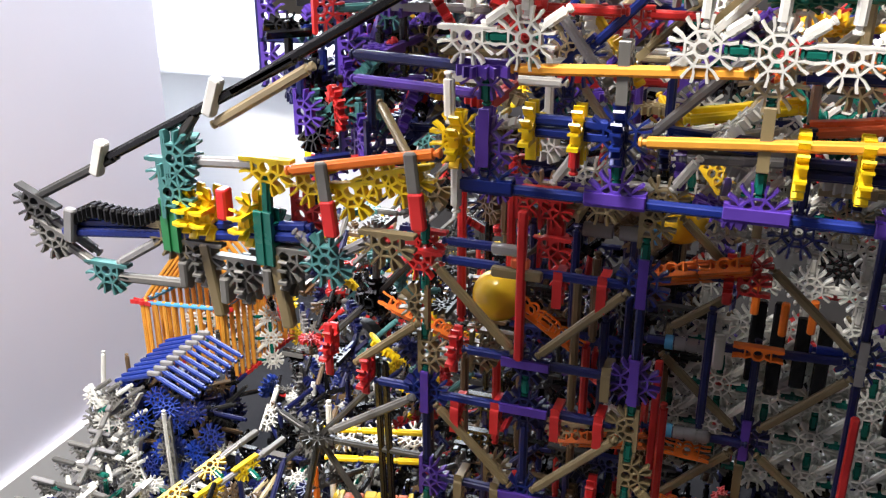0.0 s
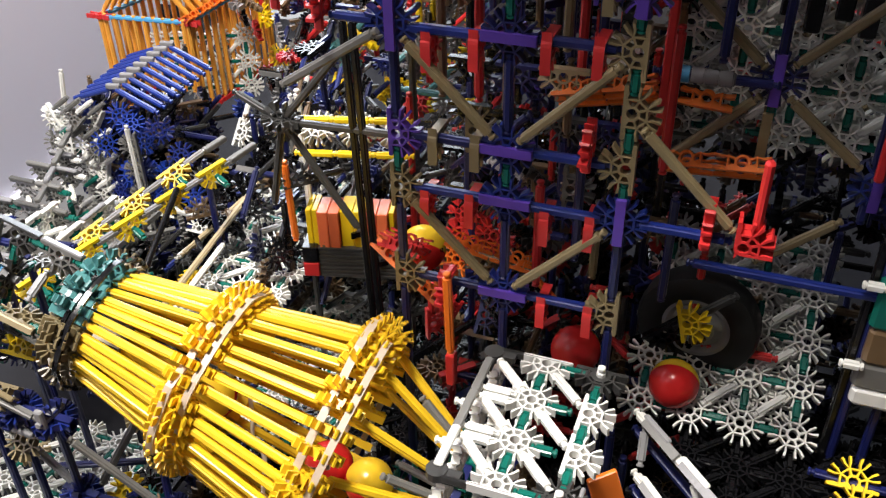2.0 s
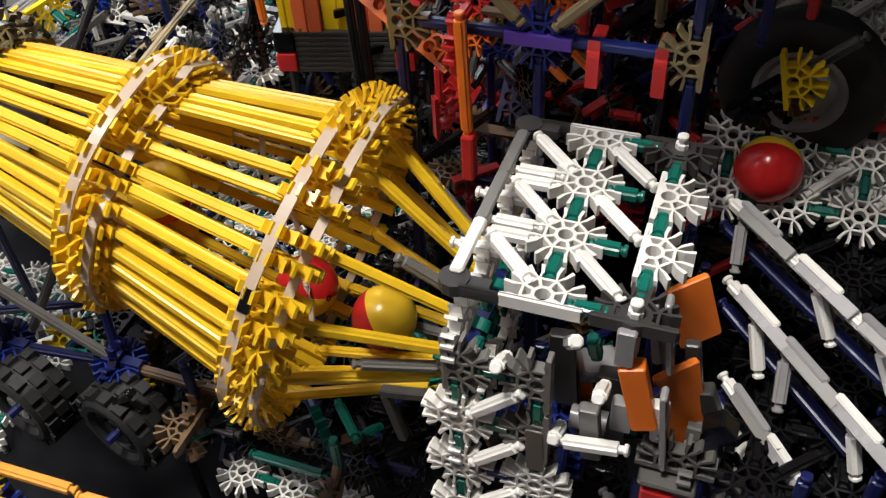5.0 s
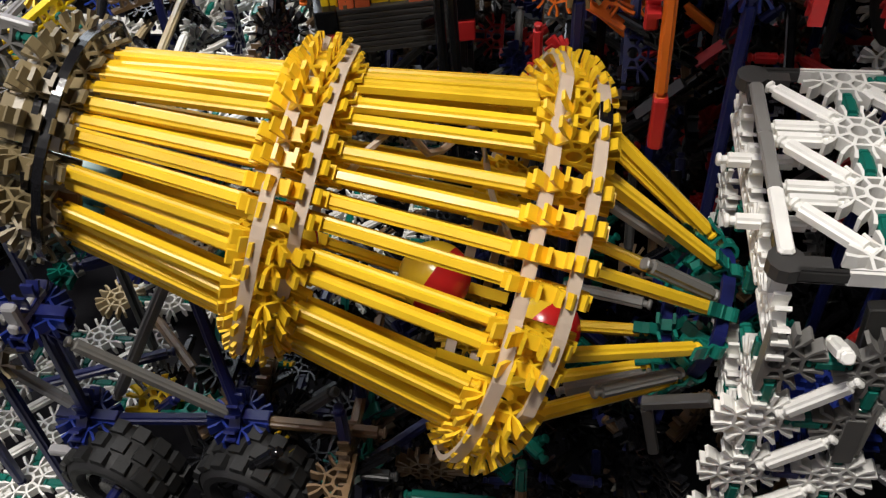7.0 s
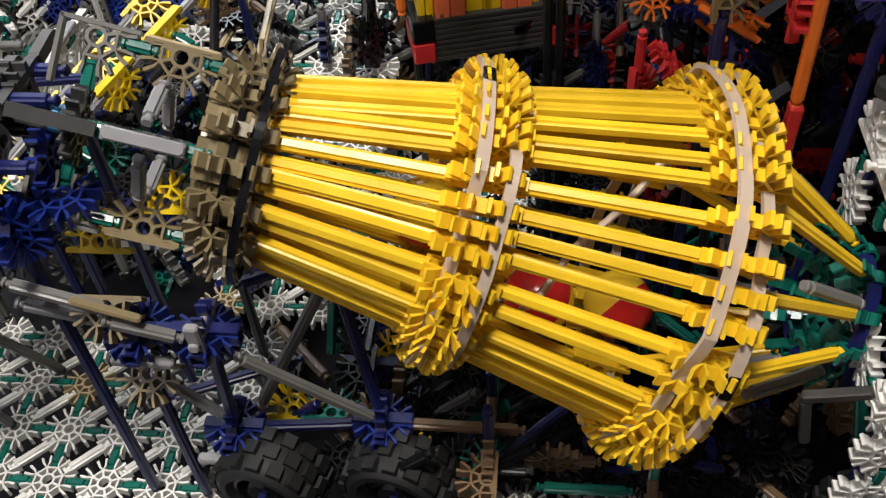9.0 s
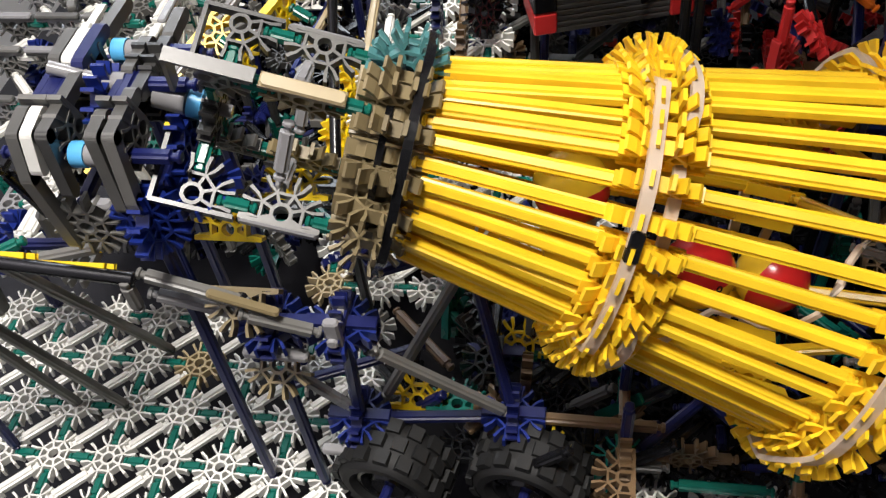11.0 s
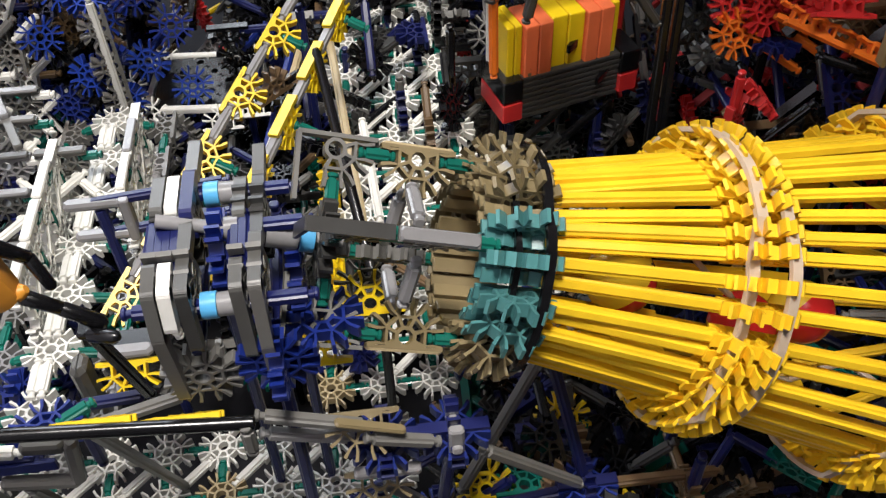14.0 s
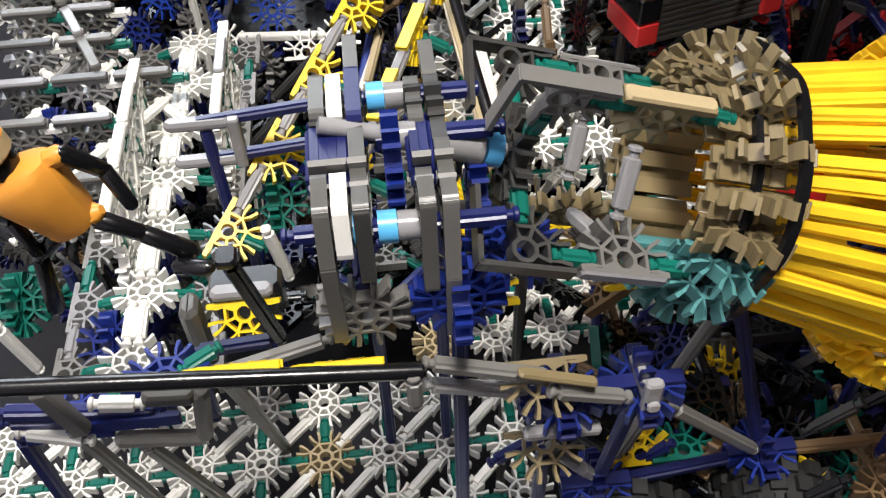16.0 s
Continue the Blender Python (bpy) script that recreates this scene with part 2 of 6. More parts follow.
def rod(parent, a, b, colour, inset=ARM, name="rod", up=(0, 0, 1)):
    """A rod between two hubs a and b (its ends sit in their slots)."""
    a, b = Vector(a), Vector(b)
    d = b - a
    L = d.length - 2 * inset
    d.normalize()
    z = Vector(up) if abs(d.dot(Vector(up))) < 0.95 else Vector((0, 1, 0))
    m = frame_of(a + d * inset, d, z)
    me = rod_mesh(L, colour)
    if isinstance(parent, Bulk):
        return parent.put(me, m)
    return link(name, me, parent, m)


def fan(parent, p, x, normal, colour, slots=FULL, spine=None, name="connector"):
    """A connector at p: slot 0 points along x, flat across normal."""
    me = fan_mesh(slots, colour, (slots in (HALF, QUART)) if spine is None else spine)
    m = frame_of(p, x, normal)
    if isinstance(parent, Bulk):
        return parent.put(me, m)
    return link(name, me, parent, m)


def piece(parent, name, colour, build, m=None, smooth=False, key=None, label=""):
    """A part whose geometry build(g) gives; key shares the mesh."""
    if key is None or key not in CACHE:
        g = Geo()
        build(g)
        me = g.mesh(name, [colour] if isinstance(colour, str) else colour, smooth)
        if key is not None:
            CACHE[key] = me
    else:
        me = CACHE[key]
    return link(name, me, parent, m, label)


def block(parent, name, c, size, colour, rot=None, bev=0.0012, label=""):
    m = Matrix.Translation(c) @ (rot if rot is not None else Matrix())
    return piece(parent, name, colour, lambda g: g.box((0, 0, 0), size, 0, bev), m, key=("block", tuple(round(s, 4) for s in size), colour, bev), label=label)


S = 0.0384
X, Y, Z = Vector((1, 0, 0)), Vector((0, 1, 0)), Vector((0, 0, 1))


def sheet(parent, o, u, v, nu, nv, colour="white", link_colour="green", diag="white", keep=None, way=1, rng=None, odd=()):
    """A flat lattice of eight-way connectors: nu x nv hubs from o along u and v, short rods between, slanting rods across each cell."""
    u, v, o = Vector(u), Vector(v), Vector(o)
    n = u.cross(v)
    ok = keep or (lambda i, j: True)
    for i in range(nu):
        for j in range(nv):
            if not ok(i, j):
                continue
            p = o + u * S * i + v * S * j
            c = colour if not odd or (i * 7 + j * 5) % 11 else odd[(i + j) % len(odd)]
            fan(parent, p, u, n, c)
            if i + 1 < nu and ok(i + 1, j):
                rod(parent, p, p + u * S, link_colour, up=n)
            if j + 1 < nv and ok(i, j + 1):
                rod(parent, p, p + v * S, link_colour, up=n)
            if diag and i + 1 < nu and j + 1 < nv and ok(i + 1, j + 1) and ok(i + 1, j) and ok(i, j + 1):
                a, b = (p, p + (u + v) * S) if way > 0 else (p + u * S, p + v * S)
                rod(parent, a, b, diag, up=n)


# ---- the room ----
def slab(name, lo, hi, colour, label, category):
    c = [(a + b) / 2 for a, b in zip(lo, hi)]
    s = [b - a for a, b in zip(lo, hi)]
    g = Geo()
    g.box((0, 0, 0), s)
    ob = link(name, g.mesh(name, [colour]), None, Matrix.Translation(c))
    return tagged(ob, label, category, kind="structure")


slab("floor", (-3.0, -3.0, -0.1), (3.0, 4.0, 0.0), "carpet", "dark carpeted room floor under the machine", "floor")
slab("ceiling", (-3.0, -3.0, CEIL), (3.0, 4.0, CEIL + 0.1), "ceiling", "plain ceiling, greyed to cut bounced light", "ceiling")
slab("wall_west", (-1.25, -2.0, 0.0), (-1.1, 1.45, CEIL), "wall", "pale lilac-grey painted wall", "wall")
# unseen south and east walls, colour kept near black to hold bounced light down
slab("wall_south", (-3.0, -2.1, 0.0), (3.0, -2.0, CEIL), "shade_wall", "plain unseen wall, darkened to cut bounced light", "wall")
slab("wall_east", (2.4, -2.0, 0.0), (2.5, 4.0, CEIL), "shade_wall", "plain unseen wall, darkened to cut bounced light", "wall")
slab("baseboard", (-1.1, -2.0, 0.0), (-1.085, 1.45, 0.09), "trim", "white painted baseboard along the wall", "baseboard")
slab("wall_north", (-1.9, 2.05, 0.0), (-0.8, 2.15, 0.64), "trim", "white painted wall below a window", "wall")
slab("wall_north_upper", (-1.9, 2.05, 2.0), (-0.8, 2.15, CEIL), "trim", "white painted wall above a window", "wall")
# pier colour carries the darkness behind the machine
slab("wall_north_pier", (-0.8, 2.05, 0.0), (2.4, 2.15, CEIL), "shade_wall", "plain wall beside a window, darkened in place of shade", "wall")
slab("wall_north_jamb", (-1.9, 2.05, 0.64), (-1.32, 2.15, 2.0), "trim", "white painted wall beside a window", "wall")
slab("wall_northwest", (-2.0, 1.45, 0.0), (-1.9, 2.15, CEIL), "trim", "white painted return wall beside the window", "wall")
slab("wall_west_return", (-1.9, 1.3, 0.0), (-1.25, 1.45, CEIL), "trim", "white painted end of the side wall", "wall")
slab("window_sill", (-1.9, 1.93, 0.55), (-0.8, 2.05, 0.585), "trim", "deep white painted window sill", "sill")
for x in (-1.29, -0.83):
    slab("window_frame", (x - 0.03, 2.08, 0.64), (x + 0.03, 2.12, 2.0), "trim", "white painted window frame upright", "window frame")
slab("window_frame_rail", (-1.26, 2.078, 0.64), (-0.86, 2.122, 0.68), "trim", "white painted window frame bottom rail", "window frame")
slab("facade", (-6.0, 7.0, -3.0), (3.0, 7.2, 3.2), "brickwork", "brown brick house front across the street", "facade")
slab("ground", (-60.0, 2.6, -3.1), (60.0, 300.0, -3.0), "asphalt", "grey street outside the window", "ground")

# ---- white base lattice ----
base = thing("base_lattice", "white snap-connector lattice deck joined by short green rods", "construction deck")
ZB, XB, YB = 0.164, -0.577, 0.437


def deck(parent, i0, i1, j0, j1, skip=None):
    sheet(parent, (XB + S * i0, YB + S * j0, ZB), X, Y, i1 - i0, j1 - j0, odd=("straw", "white", "white"),
          keep=lambda i, j: not (skip and skip(i + i0, j + j0)))


cut = lambda i, j: i + j < -5
deck(base, -6, 3, -2, 4, cut)
far = Bulk()
deck(far, 1, 8, 4, 12)
deck(far, 7, 14, -1, 1, lambda i, j: (i * 3 + j) % 5 == 0)
far.done("far_lattice", base)
for i, j in ((-3, -1), (2, -1), (-5, 3), (2, 3), (-1, 1), (6, 6), (3, 10), (12, 0)):
    rod(base, (XB + S * i, YB + S * j, 0.0), (XB + S * i, YB + S * j, ZB), "grey", inset=0.0, name="leg")

# ---- the drum ----
AX = Vector((-0.4417, 0.4783, 0.4087))
AZ, EL = radians(0.9), radians(-17.7)
DIR = Vector((math.cos(AZ) * math.cos(EL), math.sin(AZ) * math.cos(EL), math.sin(EL)))
E1 = DIR.cross(Z).normalized()
E2 = E1.cross(DIR)
# local x along the axis, y towards the viewer, z up
DRUM = Matrix(((DIR.x, -E1.x, E2.x, AX.x), (DIR.y, -E1.y, E2.y, AX.y), (DIR.z, -E1.z, E2.z, AX.z), (0, 0, 0, 1)))
drum = thing("tumbling_drum", "turning tapered drum of yellow rods and ring-set yellow connectors", "drum", DRUM)
NR = 35
RA, RB, RC, RD = 0.0405, 0.0612, 0.0848, 0.034
SB, SC, SD = 0.1045, 0.2105, 0.306


def around(s, r, a):
    """A place on the drum: a degrees, 0 facing the viewer, 90 at the top, at rest."""
    c = radians(a)
    return Vector((s, -r * math.cos(c), r * math.sin(c)))


def torus(g, s, r, w, t, n=96, wob=0.0, k=0, dip=0.0, turn=0.0):
    prof = [(-w / 2, -t / 2), (w / 2, -t / 2), (w / 2, t / 2), (-w / 2, t / 2)]
    v = []
    for i in range(n):
        a = 360 * i / n
        rr = r + wob * math.sin(radians(a * 7)) + wob * 0.6 * math.sin(radians(a * 11 + 40)) - dip * min(1.0, max(0.0, 2.2 * math.sin(radians(a * 2 + turn)) - 0.3))
        for p, q in prof:
            v.append(around(s + p + wob * 0.8 * math.sin(radians(a * 3)), rr + q, a))
    f = [(i * 4 + j, i * 4 + (j + 1) % 4, ((i + 1) % n) * 4 + (j + 1) % 4, ((i + 1) % n) * 4 + j) for i in range(n) for j in range(4)]
    g.add(v, f, k)


rng = random.Random(4)
TEAL = 46.0
for i in range(NR):
    a = 360 * i / NR + rng.uniform(-2.6, 2.6) + (1.0 if i % 2 else -1.0)
    out = around(0, 1, a)
    side = X.cross(out)
    inn = 0 if i % 2 == 0 else 1
    off = (a - TEAL + 180) % 360 - 180
    ra = RA - 0.0035 * inn
    pa, pb, pc = around(0, ra, a), around(SB, RB, a), around(SC, RC, a)
    col = "teal" if abs(off) < 38 else "tan"
    if not inn:
        fan(drum, pa, X, side, col, HALF)
    else:
        fan(drum, pa, X, side, "teal" if abs(off) < 38 else "tan", LINE, spine=True)
    fan(drum, pb, (pb - pa) * 0.5 + (pc - pb) * 0.5, side, "yellow", HALF)
    fan(drum, pc, X + out * 0.1, side, "yellow", HALF)
    rod(drum, pa, pb, "yellow", up=out)
    rod(drum, pb, pc, "yellow", up=out)
    if i % 3 == 0:
        pd = around(SD, RD, a)
        rod(drum, pc, pd, "yellow", up=out)
        fan(drum, pd, (pc - pd), side, "green", (0, 2, 3), spine=False)
    elif i % 6 == 1:
        pd = around(SD, RD, a)
        rod(drum, pc + (pd - pc) * 0.35, pd, "grey", up=out)
for s, r, c, w, nm, lb in ((SB - 0.0065, RB + 0.0124, "band", 0.0056, "elastic_band", "milky white stretched elastic band"),
                           (SB + 0.0075, RB + 0.0124, "band", 0.005, "elastic_band", "milky white stretched elastic band"),
                           (SC - 0.0085, RC + 0.0124, "band", 0.0056, "elastic_band", "milky white stretched elastic band"),
                           (SC + 0.0075, RC + 0.0124, "band", 0.005, "elastic_band", "milky white stretched elastic band"),
                           (0.007, RA + 0.0140, "black", 0.004, "cord", "dark wrapped cord round the tan ring"),
                           (-0.003, RA + 0.002, "black", 0.003, "cord", "dark wrapped cord round the tan ring"),
                           (SD - 0.002, RD + 0.001, "navy", 0.006, "collar", "dark blue bent-rod collar")):
    under = 180 * (SB < s < SC - 0.05 or s > SC) + 60 * (s > 0.15)
    piece(drum, nm, c, lambda g: torus(g, s, r, w, 0.0026, wob=0.0008, dip=0.0105 if c == "band" else 0.0, turn=under), label=lb)
# dark tape on the bands, slack band inside
for s, r, a in ((SC - 0.0085, RC + 0.0126, 100), (SC + 0.0075, RC + 0.0126, 225), (SB - 0.0065, RB + 0.0126, 310)):
    block(drum, "tape", around(s, r, a), (0.0062, 0.013, 0.0034), "black", frame_of((0, 0, 0), X, around(0, 1, a)), 0.0008, "dark tape wrap")
loop = [around(SB + 0.02 + 0.0066 * k, 0.05 + 0.012 * math.sin(k * 0.9), 200 + 11 * k) for k in range(15)]


def slack(g):
    v, f = [], []
    for k, p in enumerate(loop):
        d = (loop[min(k + 1, 14)] - loop[max(k - 1, 0)]).normalized()
        e = d.orthogonal().normalized()
        h = d.cross(e)
        v += [p + (e * math.cos(q * math.pi / 3) + h * math.sin(q * math.pi / 3)) * 0.0018 for q in range(6)]
    for k in range(14):
        f += [(k * 6 + q, k * 6 + (q + 1) % 6, k * 6 + 6 + (q + 1) % 6, k * 6 + 6 + q) for q in range(6)]
    g.add(v, f)


piece(drum, "slack_band", "band", slack, None, True, label="milky white slack elastic band")
# arms from the tan ring to the shaft head
for q in range(4):
    a = 90 * q + 70
    out = around(0, 1, a)
    side = X.cross(out)
    c1, c2 = ("tan", "grey") if q % 2 else ("grey", "dark")
    p1, p2, p3 = around(-S, RA, a), around(-2 * S, RA, a), around(-2 * S - 0.006, RA - S, a)
    fan(drum, p1, X, -side, c1, HALF, name="arm_connector")
    block(drum, "arm_strip", p1 + out * 0.0058, (0.035, 0.0062, 0.0022), "straw" if q % 2 else "silver", frame_of((0, 0, 0), X, out))
    fan(drum, p2, X, -side, c2, (0, 1, 2), spine=False, name="corner_connector")
    rod(drum, around(0, RA, a), p1, "green")
    rod(drum, p1, p2, "green")
    rod(drum, p2, around(-2 * S, RA - S, a), "green")
    piece(drum, "corner_bracket", c2, lambda g: (g.box((0.001, 0, 0.0062), (0.036, 0.0062, 0.002)), g.box((-0.0165, 0, -0.009), (0.002, 0.0062, 0.031))),
          frame_of(p2, X, out), key=("corner", c2))
    mid = around(-S - 0.004, RA - 0.006, a), around(-S - 0.004, RA - 0.006, a + 90)
    rod(drum, mid[0], mid[1], "silver", name="spacer_rod")
piece(drum, "shaft", "silver", lambda g: g.lathe([(-0.15, 0.0031), (-0.1, 0.0031), (-0.07, 0.0031)], 10), smooth=True)
piece(drum, "shaft_collar", "sky", lambda g: g.lathe([(-0.089, 0.0031), (-0.089, 0.0068), (-0.083, 0.0068), (-0.083, 0.0031)], 14), smooth=True, label="light blue spacer collar")
piece(drum, "shaft_sleeve", "silver", lambda g: g.lathe([(-0.104, 0.003), (-0.104, 0.0063), (-0.09, 0.0063), (-0.09, 0.003)], 14), smooth=True, label="silver spacer sleeve")
fan(drum, Vector((-2 * S - 0.001, 0, 0)), around(0, 1, 70), X, "dark", FULL, name="end_connector")

# ---- housing box at the drum's low end ----
housing = thing("drum_housing", "white lattice housing box edged with grey corner brackets", "housing")
XH, YH, ZH = -0.1, 0.418, 0.416


def hp(i, j, k=0):
    return Vector((XH + S * i, YH + S * j, ZH + S * k))


for j in range(4):
    for i in range(2):
        last = i == 1
        edge = j in (0, 3)
        if edge:
            fan(housing, hp(i, j), X if j == 0 else -X, Z, "white" if not last else "dark", HALF)
        elif last:
            fan(housing, hp(i, j), -Y, Z, "white", HALF)
        else:
            fan(housing, hp(i, j), X, Z, "white")
        if i == 0:
            rod(housing, hp(0, j), hp(1, j), "green", up=Z)
        if j < 3:
            rod(housing, hp(i, j), hp(i, j + 1), "green", up=Z)
for i, j in ((-1, 1), (-1, 2), (-1, 3), (0, 1), (0, 2), (0, 3)):
    a = hp(i, j) + Vector((0, 0, 0.001))
    b = hp(i + 1, j - 1) + Vector((0, 0, 0.001))
    rod(housing, a, b, "white", inset=0.0085, up=Z)
for j in (1, 2):
    for dy in (-0.004, 0.004):
        rod(housing, hp(-1, j) + Vector((-0.01, dy, 0)), hp(0, j) + Vector((0, dy, 0)), "white", up=Z)
for k in (0.35, 1.25, 2.15):
    block(housing, "edge_strip", hp(-1, 0.1 + k) + Vector((0.0, 0.002, 0.004)), (0.0062, 0.036, 0.003), "grey" if k > 1 else "white")
for j, sgn in ((0, -1), (3, 1)):
    for i in (-0.55, 0, 1):
        block(housing, "edge_strip", hp(i, j) + Vector((0, sgn * 0.0046, 0)), (0.037 if i > -0.5 else 0.03, 0.002, 0.0064), "grey" if i == 0 else "dark")
for i, j in ((1, 0), (1, 3), (-1, 0), (-1, 3)):
    g = (i, j)
    piece(housing, "corner_bracket", "dark", lambda q: (q.prism([(0.007 * math.cos(t), 0.007 * math.sin(t)) for t in np.linspace(0, 2 * math.pi, 13)[:-1]], -H / 2, H / 2),
          q.bar((0, 0), (0.016, 0), 0.006, H * 0.7), q.bar((0, 0), (0, 0.016), 0.006, H * 0.7)),
          Matrix.Translation(hp(i, j)) @ pose(0, 0, 0, 0, 0, {(1, 0): 90, (1, 3): 180, (-1, 0): 0, (-1, 3): 270}[g]), key=("hb",))
for i, j in ((1, 0), (1, 3)):
    rod(housing, hp(i, j, -0.6), hp(i, j, 0.12) + Vector((0, 0, 0.006)), "white", inset=0.0)
# front face
for k in range(1, 5):
    for i in (-1, 0):
        p = Vector((XH + S * i + 0.003, YH - 0.013, ZH - 0.012 - S * (k - 0.35)))
        full = k >= 2 and i == -1 or k >= 3
        if full:
            fan(housing, p, X, -Y, "white")
        else:
            fan(housing, p, -Z if i == -1 else Z, -Y, "grey", HALF)
        if i == -1:
            rod(housing, p, p + X * S, "green" if k < 3 else "navy", up=Y)
        if k < 4:
            rod(housing, p, p - Z * S, "green", up=Y)
            if i == -1:
                rod(housing, p + Vector((0, -0.003, -S)), p + Vector((S, -0.003, 0)), "white", inset=0.009, up=Y)
for dx, dz in ((-0.014, 0.006), (0.03, 0.002), (0.012, -0.034)):
    rod(housing, (XH + dx, YH - 0.022, ZH - 0.03 + dz), (XH + dx, YH - 0.004, ZH - 0.042 + dz), "white", inset=0.0)
# left side lattice facing the drum
for j in range(4):
    for k in range(1, 4):
        p = hp(-1, j, -k) + Vector((0.001, 0, 0.01))
        if k == 2 and j in (1, 2):
            continue
        fan(housing, p, Y, X, "white", FULL if k > 1 else HALF)
        if j < 3:
            rod(housing, p, p + Y * S, "white" if k == 1 else "green")
        if k < 3:
            rod(housing, p, p - Z * S, "green")
    if j in (1, 2):
        rod(housing, hp(-1, j, -0.4) + Vector((-0.016, 0, 0)), hp(-1, j, -0.4) + Vector((0.02, 0, 0)), "white", inset=0.0)
# right side: orange plates between grey slats, a cluttered drive behind the front face


def slat(a, b, w, d, colour, label="", name="side_bar", tilt=0.0):
    """A flat bar from a to b, w wide and d deep."""
    a, b = Vector(a), Vector(b)
    up = b - a
    m = frame_of(a.lerp(b, 0.5), up, (math.sin(radians(tilt)), -math.cos(radians(tilt)), 0.0))
    piece(housing, name, colour, lambda g: g.box((0, 0, 0), (up.length, w, d), 0, min(0.0008, d * 0.3)), m, label=label)


slat((-0.0460, 0.4750, 0.3870), (-0.0350, 0.4750, 0.3510), 0.021, 0.004, "orange", "slanting orange plate", "side_plate", 35)
slat((-0.0430, 0.4320, 0.3760), (-0.0330, 0.4320, 0.3290), 0.022, 0.004, "orange", "slanting orange plate", "side_plate", 40)
slat((-0.0600, 0.4120, 0.3960), (-0.0510, 0.4120, 0.3580), 0.0115, 0.008, "orange", "upright orange plate", "side_plate", 8)
slat((-0.0560, 0.4300, 0.4160), (-0.0510, 0.4300, 0.3810), 0.004, 0.006, "silver")
slat((-0.0530, 0.4300, 0.4120), (-0.0480, 0.4300, 0.3810), 0.006, 0.004, "grey")
slat((-0.0500, 0.4280, 0.4210), (-0.0450, 0.4280, 0.3790), 0.003, 0.008, "silver")
slat((-0.0450, 0.4100, 0.3850), (-0.0400, 0.4100, 0.3350), 0.003, 0.008, "silver")
slat((-0.0380, 0.4500, 0.3750), (-0.0320, 0.4500, 0.3390), 0.007, 0.005, "dark")
slat((-0.0700, 0.4300, 0.3660), (-0.0640, 0.4300, 0.3180), 0.012, 0.008, "dark")
slat((-0.0750, 0.4080, 0.3660), (-0.0720, 0.4080, 0.3310), 0.009, 0.006, "grey")
slat((-0.0930, 0.4300, 0.3850), (-0.0890, 0.4300, 0.3380), 0.012, 0.006, "dark")
slat((-0.0980, 0.4040, 0.3470), (-0.0970, 0.4040, 0.3160), 0.009, 0.005, "steel")
slat((-0.0630, 0.4100, 0.4170), (-0.0630, 0.4100, 0.3970), 0.008, 0.004, "silver")
slat((-0.0610, 0.4120, 0.3710), (-0.0610, 0.4120, 0.3520), 0.01, 0.006, "silver")
slat((-0.0460, 0.4150, 0.3710), (-0.0440, 0.4150, 0.3470), 0.008, 0.006, "white")
slat((-0.0530, 0.4200, 0.3420), (-0.0480, 0.4200, 0.3120), 0.014, 0.01, "black")
slat((-0.0290, 0.4400, 0.3580), (-0.0190, 0.4400, 0.3300), 0.008, 0.008, "dark")
slat((-0.0210, 0.4300, 0.3470), (-0.0180, 0.4300, 0.3050), 0.009, 0.009, "black")
slat((-0.0150, 0.4300, 0.3410), (-0.0230, 0.4300, 0.3500), 0.012, 0.01, "black")
rod(housing, (-0.0880, 0.4000, 0.3470), (-0.0550, 0.4000, 0.3530), "white", inset=0, name="cross_rod")
rod(housing, (-0.0900, 0.4300, 0.3790), (-0.0820, 0.4050, 0.4100), "white", inset=0, name="cross_rod")
rod(housing, (-0.0580, 0.4200, 0.3560), (-0.0530, 0.4200, 0.3320), "green", inset=0, name="cross_rod")
rod(housing, (-0.0800, 0.4300, 0.3870), (-0.0770, 0.4300, 0.3730), "green", inset=0, name="cross_rod")
piece(housing, "spacer_sleeve", "silver", lambda g: g.lathe([(0, 0.003), (0, 0.0058), (0.017, 0.0058), (0.017, 0.003)], 14), Matrix.Translation((-0.0850, 0.4200, 0.3410)), True, label="silver spacer sleeve")
block(housing, "side_block", (-0.0780, 0.4400, 0.3570), (0.017, 0.014, 0.014), "silver", pose(0, 0, 0, 20, 0, 25), 0.0015, "milky clear cube")
block(housing, "side_block", (-0.0870, 0.4450, 0.3290), (0.012, 0.01, 0.012), "orange", pose(0, 0, 0, 15, 10, 20))
block(housing, "side_block", (-0.0780, 0.4450, 0.3220), (0.012, 0.01, 0.012), "amber", pose(0, 0, 0, 15, 10, 20))
block(housing, "side_block", (-0.0610, 0.4450, 0.3410), (0.012, 0.01, 0.012), "orange", pose(0, 0, 0, 15, 10, 20))
block(housing, "side_block", (-0.0860, 0.4450, 0.3450), (0.012, 0.01, 0.012), "red", pose(0, 0, 0, 15, 10, 20))
block(housing, "side_foot", (-0.0360, 0.4100, 0.3170), (0.024, 0.016, 0.012), "red", label="red block at the side")
block(housing, "side_foot", (-0.0370, 0.4100, 0.3280), (0.026, 0.017, 0.003), "steel")
fan(housing, (-0.0350, 0.4120, 0.3380), X, -Y, "steel", HALF)
fan(housing, (-0.1130, 0.4300, 0.3060), Z, Y, "blue", FULL)
fan(housing, (-0.1060, 0.4300, 0.3150), Z, X, "blue", FULL)
fan(housing, (-0.0900, 0.4300, 0.3170), Z, Y, "blue", FULL)
fan(housing, (-0.0810, 0.4300, 0.3070), Z, X, "blue", FULL)
fan(housing, (-0.0960, 0.4300, 0.3260), X, Z, "blue", FULL)
